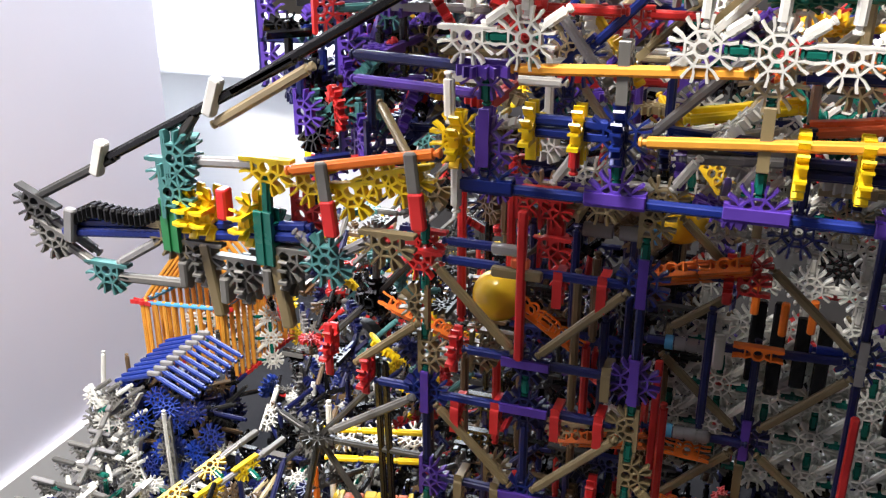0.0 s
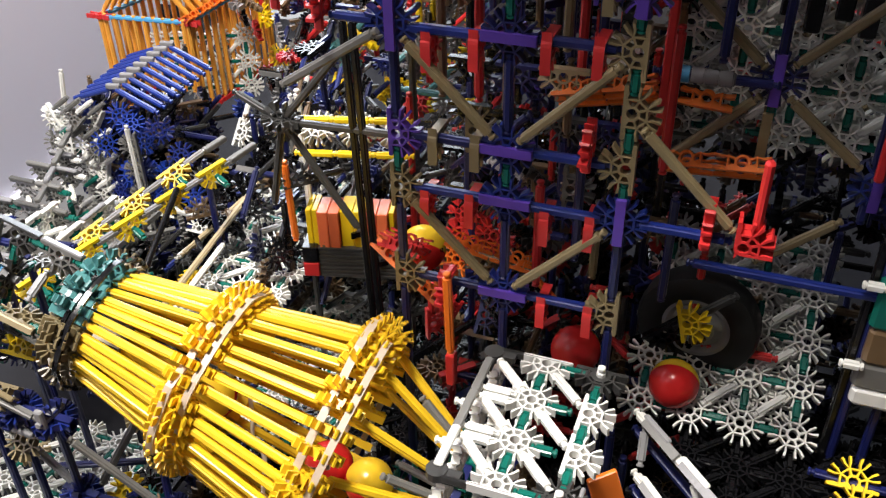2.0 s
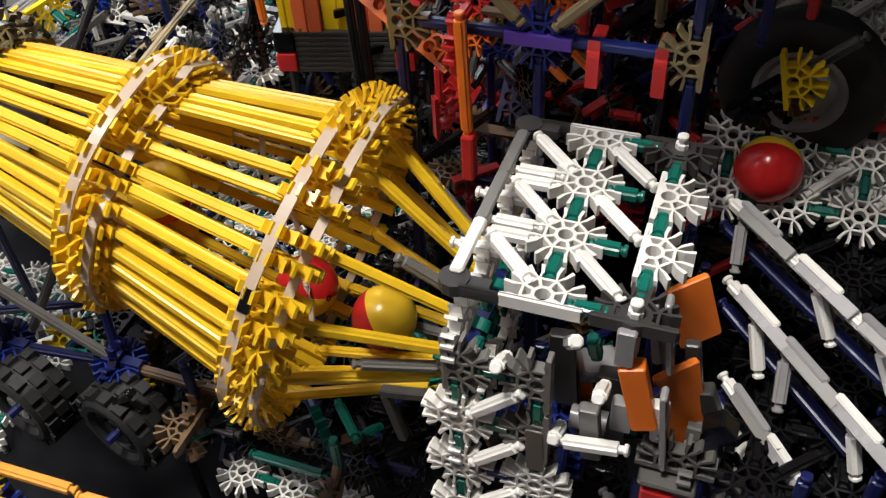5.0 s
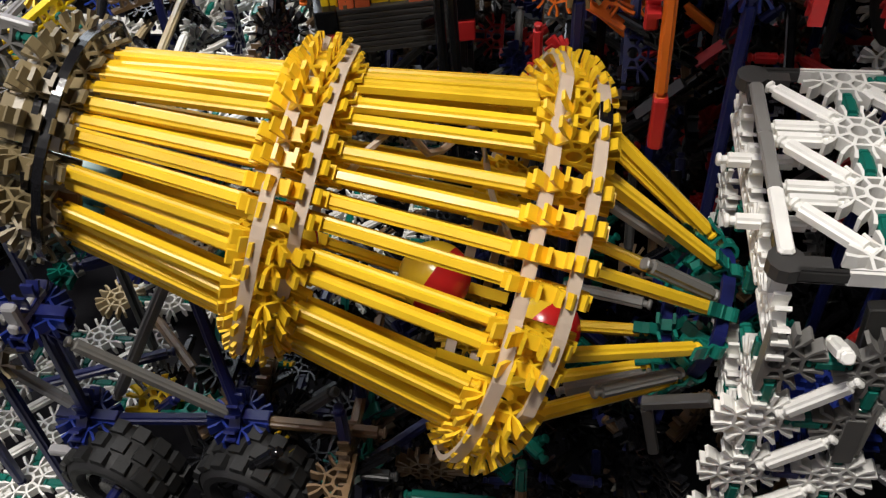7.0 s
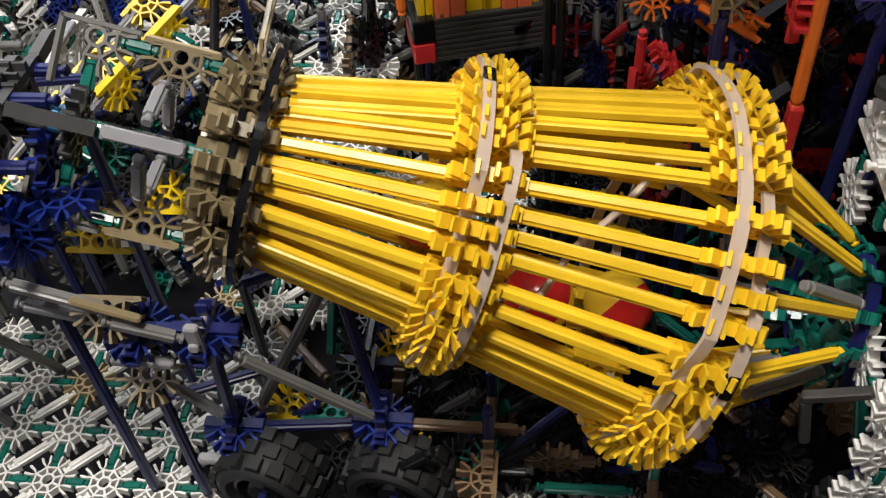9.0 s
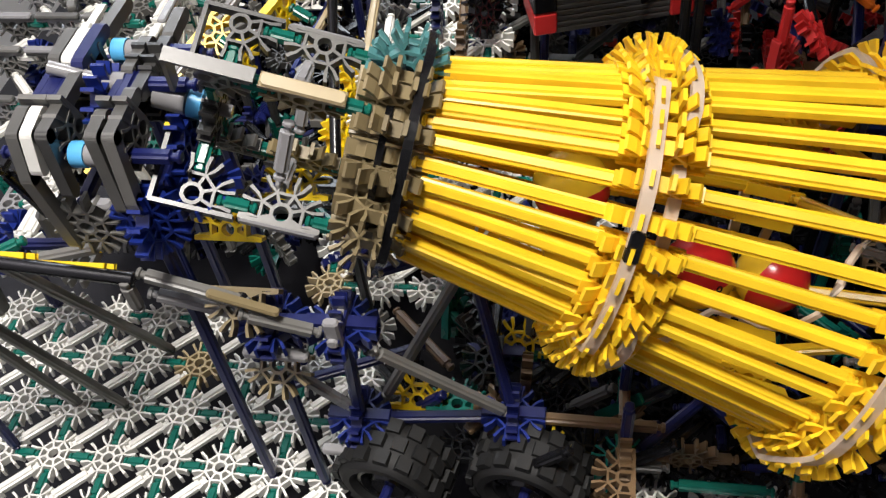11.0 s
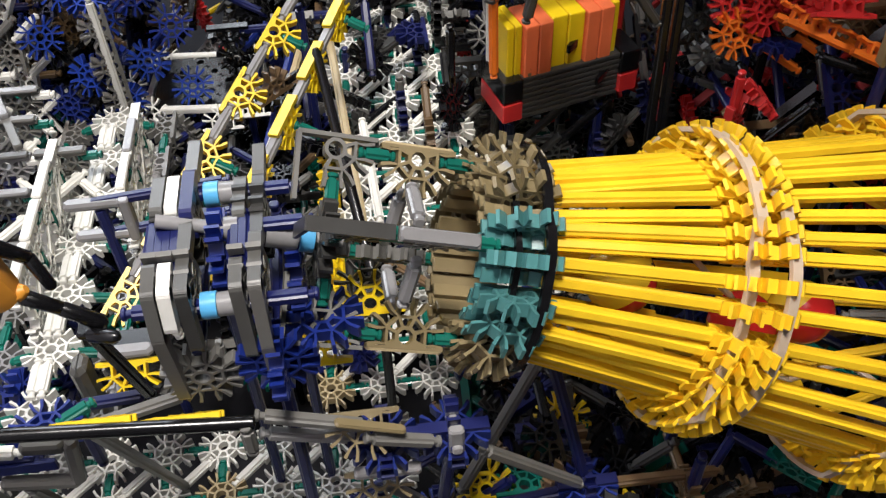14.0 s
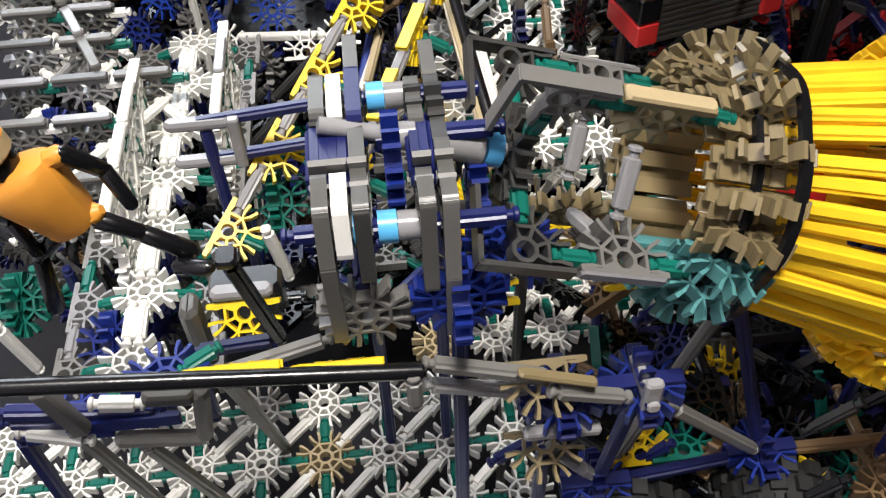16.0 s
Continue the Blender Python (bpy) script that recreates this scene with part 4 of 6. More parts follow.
rod(arm, P(-0.457, 0.795), P(-0.415, 0.76, 0.01), "silver", inset=0.004)
rod(arm, P(-0.405, 0.752), P(-0.335, 0.756), "grey", inset=0.004)
rod(arm, P(-0.405, 0.757), P(-0.35, 0.79), "silver")
for dz, dy in ((0.0, 0), (0.006, 0.003), (0.0, 0.01)):
    rod(arm, P(-0.438, 0.780 + dz, dy), P(-0.25, 0.80 + dz, dy), "blue", inset=0)
rod(arm, P(-0.372, 0.794), P(-0.34, 0.8), "straw", inset=0)
block(arm, "clip", P(-0.428, 0.787, -0.004), (0.008, 0.006, 0.024), "silver", pose(0, 0, 0, 0, 10, 0))


def hose(g):
    pts = [Vector(v) for v in ((-0.425, YA, 0.792), (-0.41, YA, 0.799), (-0.39, YA, 0.797), (-0.372, YA, 0.797), (-0.355, YA, 0.805), (-0.343, YA, 0.82))]
    for a, b in zip(pts, pts[1:]):
        for k in range(4):
            c = a.lerp(b, (k + 0.5) / 4)
            g.box(c, ((b - a).length / 4 * 0.85, 0.011, 0.010), 0, 0.0015)


piece(arm, "drive_chain", "black", hose, label="black drive chain")
for x, c in ((-0.347, "leaf"), (-0.279, "green")):
    for k in (-0.0032, 0.0032):
        fan(arm, P(x + k, 0.797, 0.0), -Z, (1, -0.2, 0.0), c, HALF, name="side_block")
for x in (-0.332, -0.32, -0.292):
    fan(arm, P(x, 0.806, 0.004), Z, (1, -0.35, 0.1), "lemon", QUART, name="toothed_block")
    fan(arm, P(x, 0.806, 0.004), -Y, (1, -0.35, 0.1), "lemon", QUART, name="toothed_block")
block(arm, "gear_block", P(-0.309, 0.815), (0.007, 0.01, 0.02), "red")
for x, z, s in ((-0.277, 0.842, 0), (-0.247, 0.838, 8), (-0.222, 0.833, 12), (-0.188, 0.845, 12), (-0.205, 0.848, 15)):
    fan(arm, P(x, z), Vector((math.cos(radians(s)), 0, math.sin(radians(s)))), Y, "lemon", HALF)
rod(arm, P(-0.262, 0.842, -0.004), P(-0.165, 0.862, -0.004), "orange", inset=0)
rod(arm, P(-0.33, 0.84), P(-0.28, 0.843), "silver", inset=0.002)
for x, z in ((-0.236, 0.845), (-0.181, 0.856)):
    block(arm, "clip", P(x, z - 0.006, -0.008), (0.0075, 0.004, 0.024), "grey", pose(0, 0, 0, 0, -6, 0))
    block(arm, "clip", P(x + 0.003, z - 0.028, -0.008), (0.0085, 0.006, 0.022), "red", pose(0, 0, 0, 0, -6, 0))
fan(arm, (-0.172, YG, 0.857), Z, Y, "lemon", FULL)
fan(arm, (-0.172, YG, 0.857), Z, X, "lemon", HALF)
rod(arm, (-0.176, YG - 0.004, 0.865), (-0.177, YG - 0.004, 0.9), "white", inset=0.002)
rod(arm, (-0.172, YG - 0.004, 0.81), (-0.172, YG - 0.004, 0.85), "white", inset=0.002)
for x, z in ((-0.33, 0.782), (-0.268, 0.786), (-0.3, 0.775)):
    fan(arm, P(x, z), X, Y, "grey", HALF)
    fan(arm, P(x, z - 0.012, 0.01), Z, X, "grey", HALF)
    block(arm, "bracket", P(x - 0.012, z - 0.018), (0.006, 0.012, 0.018), "grey")
for x in (-0.322, -0.272):
    block(arm, "grip", P(x, 0.762), (0.008, 0.008, 0.05), "tan", pose(0, 0, 0, 0, -8, 0))
rod(arm, P(-0.24, 0.787), P(-0.2, 0.81), "silver")
rod(arm, P(-0.27, 0.81), P(-0.24, 0.787), "silver")
fan(arm, P(-0.262, 0.81, 0.012), Z, Y, "red", HALF)

# ---- orange cage ----
cage = thing("orange_cage", "cage of thin orange rods with red corners and light blue rails", "cage")
zc = 0.42
corner = [Vector((-0.838, 1.0, zc)), Vector((-0.724, 1.032, zc - 0.008)), Vector((-0.706, 1.205, zc)), Vector((-0.807, 1.157, zc))]
for e_, (a, b) in enumerate(zip(corner, corner[1:] + corner[:1])):
    n_ = 9 if e_ % 2 == 0 else 12
    rod(cage, a, b, "sky", inset=0.008, name="rail")
    for k in range(n_):
        q = a.lerp(b, (k + 0.5) / n_)
        rod(cage, q + Vector((0, 0, 0.004)), q - Vector((0, 0, 0.13 if e_ % 2 else 0.1)), "amber", inset=0, name="bar")
    for k in range(0, n_, 2):
        fan(cage, a.lerp(b, (k + 0.5) / n_) - Vector((0, 0, 0.13)), b - a, Z, "red" if e_ % 2 else "amber", LINE, name="foot_link")
for p in corner:
    fan(cage, p, X, Z, "red", (0, 2, 4), spine=False)
    rod(cage, p, p - Vector((0, 0, 0.14)), "amber", inset=0, name="bar")
ridge = (corner[0].lerp(corner[1], 0.5) + Vector((0, 0, 0.085)), corner[3].lerp(corner[2], 0.5) + Vector((0, 0, 0.085)))
for k in range(12):
    t_ = (k + 0.5) / 12
    q = ridge[0].lerp(ridge[1], t_)
    rod(cage, corner[1].lerp(corner[2], t_) + Vector((0, 0, 0.004)), q + Vector((-0.004, 0, 0.004)), "amber", inset=0.002, name="roof_bar")
    rod(cage, corner[0].lerp(corner[3], t_) + Vector((0, 0, 0.004)), q + Vector((0.004, 0, 0.006)), "amber", inset=0.002, name="roof_bar")
    if k % 2 == 0:
        fan(cage, corner[1].lerp(corner[2], t_) + Vector((0.004, 0, 0.008)), corner[2] - corner[1], Vector((0.7, -0.3, 0.7)), "orange", LINE, name="eave_link")
bk = Bulk()
sheet(bk, (-0.80, 1.07, 0.29), (0.9, 0.42, 0), Z, 4, 3, odd=("lemon",))
bk.done("lattice", cage)

# ---- blue roofed house ----
house = thing("blue_house", "small house of blue connectors with a slatted blue roof", "house")
ra_, rb_ = Vector((-0.722, 0.865, 0.392)), Vector((-0.695, 0.945, 0.418))
for k in range(9):
    q = ra_.lerp(rb_, k / 8)
    rod(house, q, q + Vector((0.062, -0.004, -0.022)), "royal", inset=0, name="roof_slat")
    rod(house, q, q + Vector((-0.075, 0.012, -0.03)), "royal", inset=0, name="roof_slat")
    block(house, "ridge_clip", q + Vector((0, 0, 0.002)), (0.018, 0.0062, 0.006), "silver", pose(0, 0, 0, 0, 0, 10))
rh = random.Random(3)
for i in range(5):
    for j in range(5):
        p = Vector((-0.745 + 0.026 * i + rh.uniform(-0.006, 0.006), 0.85 + 0.02 * rh.random(), 0.22 + 0.033 * j + rh.uniform(-0.006, 0.006)))
        if (i + j) % 2 or i == 2:
            fan(house, p, (1, rh.random(), rh.random()), (rh.uniform(-1, 1), -1, rh.uniform(-0.3, 0.8)), "royal" if rh.random() < 0.7 else "blue")
        p2 = Vector((-0.645 + 0.006 * i, 0.86 + 0.03 * i, 0.23 + 0.034 * j))
        if (i + 2 * j) % 3 == 1 and i > 2 and j > 2:
            fan(house, p2, (0.3, 1, rh.random()), (1, -0.6, rh.uniform(-0.4, 0.5)), "royal" if rh.random() < 0.7 else "blue")
for i in range(4):
    for j in range(5):
        fan(house, (-0.83 + 0.02 * i, 0.86 + 0.02 * rh.random(), 0.2 + 0.034 * j), (rh.uniform(-1, 1), 0.2, 1), (rh.uniform(-0.6, 0.6), -1, rh.uniform(-0.2, 0.5)), "white" if (i + j) % 3 else "grey", HALF)
        rod(house, (-0.83 + 0.018 * i, 0.86, 0.2 + 0.036 * j), (-0.79 + 0.018 * i, 0.87, 0.23 + 0.036 * j), rh.choice(("white", "grey", "green")))
rod(house, (-0.855, 0.9, 0.25), (-0.86, 0.93, 0.37), "white", inset=0)
rod(house, (-0.692, 0.838, 0.21), (-0.692, 0.838, 0.36), "white", inset=0)
for j in range(4):
    fan(house, (-0.69, 0.84, 0.23 + 0.034 * j), Z, (0.3, -1, 0), "grey", HALF)

# ---- bearing frame round the drum's shaft ----
bearing = thing("bearing_frame", "grey bent brackets with blue posts and silver spacers round a shaft", "bearing")


def plate_piece(x, p, q, c):
    a, b = Vector((x, *p)), Vector((x, *q))
    L = (b - a).length

    def plate(g):
        n = 5
        end = [(L + 0.0032 * math.sin(math.pi * i / n), -0.0032 * math.cos(math.pi * i / n)) for i in range(n + 1)]
        start = [(-0.0032 * math.sin(math.pi * i / n), 0.0032 * math.cos(math.pi * i / n)) for i in range(n + 1)]
        g.prism(end + start, -0.0027, 0.0027)

    piece(bearing, "bracket", c, plate, frame_of(a, b - a, X), key=("plate", round(L, 4), c))


ELBOW = (0.4385, 0.449)
for x, rows in ((-0.585, (((0.502, 0.452), (0.484, 0.452), "steel"), ((0.45, 0.451), ELBOW, "steel"), (ELBOW, (0.433, 0.43), "steel"), ((0.433, 0.43), (0.438, 0.385), "grey"))),
                (-0.5787, (((0.502, 0.452), (0.484, 0.452), "white"), ((0.45, 0.451), ELBOW, "white"), (ELBOW, (0.434, 0.435), "white"))),
                (-0.572, (((0.53, 0.449), (0.508, 0.45), "steel"), ((0.504, 0.453), (0.48, 0.453), "navy"), ((0.474, 0.45), ELBOW, "steel"), (ELBOW, (0.436, 0.42), "dark"))),
                (-0.5505, (((0.502, 0.448), (0.48, 0.449), "steel"), ((0.45, 0.45), ELBOW, "steel"), (ELBOW, (0.436, 0.412), "steel"))),
                (-0.543, (((0.5255, 0.447), (0.509, 0.446), "steel"), ((0.505, 0.446), (0.468, 0.447), "dark"), ((0.464, 0.45), ELBOW, "steel"), (ELBOW, (0.434, 0.418), "grey"), ((0.434, 0.418), (0.437, 0.384), "grey")))):
    for p, q, c in rows:
        plate_piece(x, p, q, c)
    fan(bearing, (x, 0.457, 0.438), (0, -0.4, 1), X, "grey", QUART)
    fan(bearing, (x, 0.49, 0.436), Z, X, "dark", HALF)
for x in (-0.585, -0.5787, -0.5505):
    for dx in (-0.0018, 0.0018):
        rod(bearing, (x + dx * 0.9, 0.485, 0.4475), (x + dx * 0.9, 0.449, 0.447), "navy", inset=0.001, up=X)
for y, z in ((0.4435, 0.4345), (0.476, 0.446), (0.5015, 0.444)):
    rod(bearing, (-0.6 if y < 0.45 else -0.57, y, z), (-0.519 if y < 0.49 else -0.525, y, z), "navy", inset=0, name="axle")
    for x0, L, r, c in ((-0.5755, 0.0035, 0.0058, "sky"), (-0.5672, 0.0065, 0.0058, "sky"), (-0.5605, 0.0095, 0.0052, "silver")):
        if y > 0.45 and x0 < -0.57 or (0.45 < y < 0.49 and c == "sky"):
            continue
        piece(bearing, "spacer_collar" if c == "sky" else "spacer_sleeve", c, lambda g: g.lathe([(0, 0.003), (0, r), (L, r), (L, 0.003)], 16), Matrix.Translation((x0, y, z)), True, ("spacer", L, r, c), "light blue spacer collar" if c == "sky" else "silver spacer sleeve")
for p, nrm in (((-0.541, 0.437, 0.402), X), ((-0.541, 0.437, 0.402), Y), ((-0.575, 0.44, 0.395), Y), ((-0.52, 0.45, 0.41), Z), ((-0.56, 0.47, 0.44), X), ((-0.53, 0.47, 0.42), X)):
    fan(bearing, p, Vector(nrm).orthogonal(), nrm, "blue" if p[0] != -0.575 else "grey")
for x in (-0.575, -0.541):
    if x > -0.56:
        rod(bearing, (x, 0.437, 0.405), (x, 0.435, ZB), "navy", inset=0.002, name="post")
    rod(bearing, (x, 0.52, 0.42), (x, 0.52, ZB), "navy", inset=0.002, name="post")
    rod(bearing, (x, 0.52, 0.41), (x, 0.44, 0.405), "navy", inset=0.002)
# yellow gears beside the posts
for x, y, z in ((-0.529, 0.474, 0.356), (-0.5, 0.5, 0.36)):
    fan(bearing, (x, y, z), X, (0, -0.75, 0.6), "lemon", HALF)
    fan(bearing, (x, y + 0.008, z + 0.004), X, (0, -0.75, 0.6), "dark", HALF)

# ---- support truss ----
truss = thing("support_truss", "navy blue truss with grey slanting braces under the drum", "truss")
NA, NB, NC, ND, NE, NG = (Vector(v) for v in ((-0.562, 0.43, 0.375), (-0.509, 0.43, 0.357), (-0.466, 0.433, 0.335), (-0.388, 0.447, 0.24), (-0.474, 0.44, 0.238), (-0.41, 0.478, 0.337)))
for p in (NC, ND, NE, Vector((-0.5, 0.432, 0.335))):
    fan(truss, p, X, Y, "navy", HALF)
    fan(truss, p, X, Z, "blue")
    fan(truss, p, Y, X, "navy", HALF)
fan(truss, NB, -X, (0, -0.6, 0.8), "tan", HALF)
fan(truss, (-0.505, 0.432, 0.3), -X, (0, -0.6, 0.8), "tan", HALF)
fan(truss, NG, X, (0, -0.8, 0.5), "white", HALF)
for a, b, c in ((NA, NB + Vector((0.01, -0.004, 0)), "grey"), (NB + Vector((-0.005, -0.01, 0.004)), NC + Vector((-0.002, -0.008, 0.004)), "grey"), (NC, NE, "navy"), (NC + Vector((0.01, -0.006, -0.006)), ND, "grey"), (NE, ND, "navy"),
                (NG, ND, "navy"), (NG, NE + Vector((0.01, 0.01, 0.0)), "grey"), (NC + Vector((0, 0.03, 0)), NG + Vector((0.0, 0.01, 0)), "navy"), (NG, (-0.3, 0.47, 0.26), "dark"),
                (NE, (-0.474, 0.44, ZB), "navy"), (ND, (-0.388, 0.447, ZB), "navy"), ((-0.505, 0.432, 0.3), (-0.474, 0.44, 0.245), "silver"), ((-0.505, 0.432, 0.3), (-0.505, 0.432, ZB), "navy"),
                (ND, (-0.3, 0.447, 0.238), "brown"), ((-0.562, 0.43, 0.36), (-0.505, 0.435, 0.335), "silver"), (NC, (-0.52, 0.432, 0.335), "navy"), ((-0.53, 0.46, 0.23), (-0.44, 0.5, 0.23), "navy")):
    rod(truss, a, b, c, inset=0.006)
rod(truss, NC + Vector((0, 0.015, 0.006)), NC + Vector((0, -0.017, 0.009)), "silver", inset=0)
block(truss, "clip", NC + Vector((0.0, -0.012, 0.006)), (0.0075, 0.005, 0.03), "silver", label="grey clip")
block(truss, "clip", NB + Vector((0.004, -0.008, 0.008)), (0.034, 0.005, 0.003), "tan", pose(0, 0, 0, 0, 22, 0))
for x, z in ((-0.5, 0.322), (-0.478, 0.228)):
    block(truss, "clip", (x, 0.424, z), (0.033, 0.006, 0.005), "silver", pose(0, 0, 0, 0, 2, 0))
for p in ((-0.445, 0.46, 0.228), (-0.37, 0.43, 0.225), (-0.39, 0.5, 0.23), (-0.44, 0.52, 0.3)):
    fan(truss, p, X, (0, -0.7, 0.7), "lemon", HALF)

# ---- pole ----
pole = thing("black_pole", "long straight black rod lying across the machine", "rod")
piece(pole, "shaft", "black", lambda g: g.lathe([(0, 0.0025), (0.001, 0.0034), (0.21, 0.0034), (0.211, 0.0025)], 10), frame_of((-0.765, 0.424, 0.4), (0.2, 0.002, -0.026), Z), True)
fan(pole, (-0.588, 0.4312, 0.3722), X, (0, 0.78, 0.62), "lemon", HALF)
fan(pole, (-0.626, 0.4312, 0.3772), X, (0, 0.78, 0.62), "lemon", HALF)
rod(pole, (-0.56, 0.424, 0.374), (-0.56, 0.424, 0.352), "grey", inset=0, name="stay")


# ---- grey stays standing on the deck ----
stays = thing("bracing_frame", "leaning grey rods and angle brackets standing on the white deck", "frame")
YS = 0.435
for a, b in (((-0.631, YS, 0.369), (-0.64, 0.525, ZB)), ((-0.672, YS, 0.33), (-0.657, 0.478, ZB)), ((-0.696, YS, 0.345), (-0.69, 0.476, ZB)), ((-0.655, 0.45, 0.345), (-0.59, 0.46, 0.355))):
    rod(stays, a, b, "grey", inset=0.001)
block(stays, "angle_bracket", (-0.6645, YS, 0.332), (0.036, 0.0066, 0.0066), "grey", pose(0, 0, 0, 0, 9, 0), 0.0018)
block(stays, "angle_bracket", (-0.6445, YS, 0.346), (0.0066, 0.0066, 0.033), "grey", pose(0, 0, 0, 0, 9, 0), 0.0018)
block(stays, "angle_bracket", (-0.6545, YS, 0.361), (0.02, 0.0066, 0.0072), "steel", pose(0, 0, 0, 0, 6, 0), 0.0018)
block(stays, "angle_bracket", (-0.696, YS, 0.359), (0.008, 0.0066, 0.032), "grey", pose(0, 0, 0, 0, -14, 0), 0.0014)
rod(stays, (-0.685, YS, 0.3615), (-0.664, YS, 0.358), "white", inset=0)
rod(stays, (-0.72, YS + 0.004, 0.342), (-0.69, YS, 0.336), "white", inset=0)
for dz in (0.0, 0.007):
    rod(stays, (-0.725, YS + 0.006, 0.354 - dz), (-0.66, YS + 0.006, 0.343 - dz), "navy", inset=0)
for k, p in enumerate(((-0.672, 0.442, 0.342), (-0.7, 0.442, 0.338), (-0.66, 0.452, 0.348))):
    fan(stays, p, X, Z, "blue", HALF)
    rod(stays, p, Vector(p) + Vector((0.028, 0.014, 0.006)), "green", inset=0.006)
rod(stays, (-0.72, 0.44, 0.34), (-0.72, 0.44, ZB), "navy", inset=0.002)

# ---- terraces of white lattice ----
terrace = thing("white_terrace", "stepped white and grey lattice terrace with green links", "terrace")
ZT = 0.272
for k in range(7):
    y = 0.515 + 0.0455 * k
    p = Vector((-0.694 + 0.002 * (k - 3), y, ZT + 0.006))
    fan(terrace, p, Y, Z, "white")
    if k < 6:
        for dx in (-0.003, 0.003):
            rod(terrace, p + Vector((dx, 0, 0.004)), p + Vector((dx, 0.0455, 0.004)), "white", inset=0.008, up=Z)
    for sx in (-1, 1):
        q = p + Vector((sx * S, 0.004, -0.012))
        fan(terrace, q, Y if sx > 0 else -Y, Z, "grey" if (k + sx) % 3 else "silver", HALF)
        rod(terrace, p, q, "green")
        if k < 6:
            rod(terrace, q, q + Vector((0, 0.0455, 0)), "green" if k % 2 else "silver")
tb = Bulk()
for x0, y0, z0, n_ in ((-0.712, 0.59, ZT + 0.04, 4), (-0.659, 0.665, ZT + 0.038, 3)):
    for k in range(n_):
        p = Vector((x0, y0 + S * k, z0))
        fan(tb, p, -Y, X, "white", HALF)
        fan(tb, p - Z * S, Y, X, "white")
        rod(tb, p, p - Z * S, "green", up=X)
        if k + 1 < n_:
            rod(tb, p, p + Y * S, "green", up=X)
            rod(tb, p - Z * S, p + Y * S, "white", up=X)
ROWS_T = ((0.682, 0.30, -0.78, 2), (0.716, 0.305, -0.785, 3), (0.754, 0.308, -0.786, 2), (0.788, 0.31, -0.79, 2), (0.826, 0.305, -0.79, 1), (0.645, 0.285, -0.775, 2))
for k, (y, z, x0, n_) in enumerate(ROWS_T):
    for j in range(n_):
        p = Vector((x0 + S * j, y, z))
        fan(tb, p, X, Y, ("grey", "steel", "silver")[(j + k) % 3], HALF)
        rod(tb, p, p + X * S, "green" if (j + k) % 2 else "white")
        rod(tb, p + Vector((0.0, 0, -0.012)), p + Vector((0.03, -0.03, -0.02)), "white", inset=0.006)
        if (j + k) % 2:
            rod(tb, p + Vector((0.018, 0, -0.01)), p + Vector((-0.012, -0.034, -0.014)), "white", inset=0.006)
        rod(tb, p, p - Z * 0.05, "navy" if j % 2 else "grey")
sheet(tb, (-0.505, 0.66, 0.27), X, (0, 0.98, 0.12), 3, 8)
tb.done("lattice", terrace)
for y, z, L in ((0.598, 0.319, 0.038), (0.638, 0.319, 0.038), (0.678, 0.319, 0.038)):
    block(terrace, "edge_strip", (-0.712, y, z), (0.007, L, 0.003), "white")
for k in range(6):
    t_ = k / 5
    block(terrace, "edge_strip", (-0.743 - 0.073 * t_, 0.735 + 0.163 * t_, 0.315 + 0.004 * k), (0.0066, 0.035, 0.005), ("grey", "silver", "grey")[k % 3], pose(0, 0, 0, 0, 0, 24))
for k, (y, z, x0, n_) in enumerate(ROWS_T):
    for j in range(n_):
        block(terrace, "edge_strip", (x0 + S * j, y - 0.002, z + 0.0078), (0.035, 0.0066, 0.003), ("grey", "silver", "steel")[(j + k) % 3])
for y in (0.68, 0.72):
    block(terrace, "edge_strip", (-0.659, y, ZT + 0.045), (0.0066, 0.037, 0.003), "white" if y < 0.7 else "silver")
# blue tabs with grey ends
for z in (0.36, 0.335):
    for x0, c in ((-0.66, "navy"),):
        rod(terrace, (x0, 0.6, z), (x0 + 0.085, 0.605, z + 0.004), c, inset=0)
    block(terrace, "tab", (-0.655, 0.6, z), (0.034, 0.007, 0.006), "silver", bev=0.002)
block(terrace, "tab", (-0.637, 0.599, 0.3475), (0.006, 0.008, 0.032), "silver", bev=0.001)
rod(terrace, (-0.652, 0.6, 0.36), (-0.65, 0.595, 0.29), "navy", inset=0)
for p, c in (((-0.625, 0.6, 0.3), "green"), ((-0.765, 0.56, 0.28), "green"), ((-0.715, 0.535, 0.27), "blue"), ((-0.637, 0.513, 0.312), "lemon"), ((-0.77, 0.7, 0.28), "blue"), ((-0.6, 0.62, 0.29), "green")):
    fan(terrace, p, -X if c == "lemon" else X, (0, -0.7, 0.75), c, HALF if c == "lemon" else FULL)
    if c != "lemon":
        fan(terrace, p, Z, X, c)
block(terrace, "side_block", (-0.6615, 0.512, 0.305), (0.009, 0.016, 0.04), "steel", bev=0.003)
block(terrace, "drive_block", (-0.637, 0.53, 0.307), (0.036, 0.018, 0.022), "black", bev=0.003, label="black drive block")
block(terrace, "drive_strip", (-0.637, 0.518, 0.322), (0.03, 0.008, 0.006), "silver", bev=0.002)
for p in ((-0.77, 0.545, 0.27), (-0.755, 0.53, 0.26), (-0.62, 0.56, 0.28)):
    rod(terrace, p, Vector(p) + Vector((-0.006, -0.004, 0.045)), "white", inset=0)

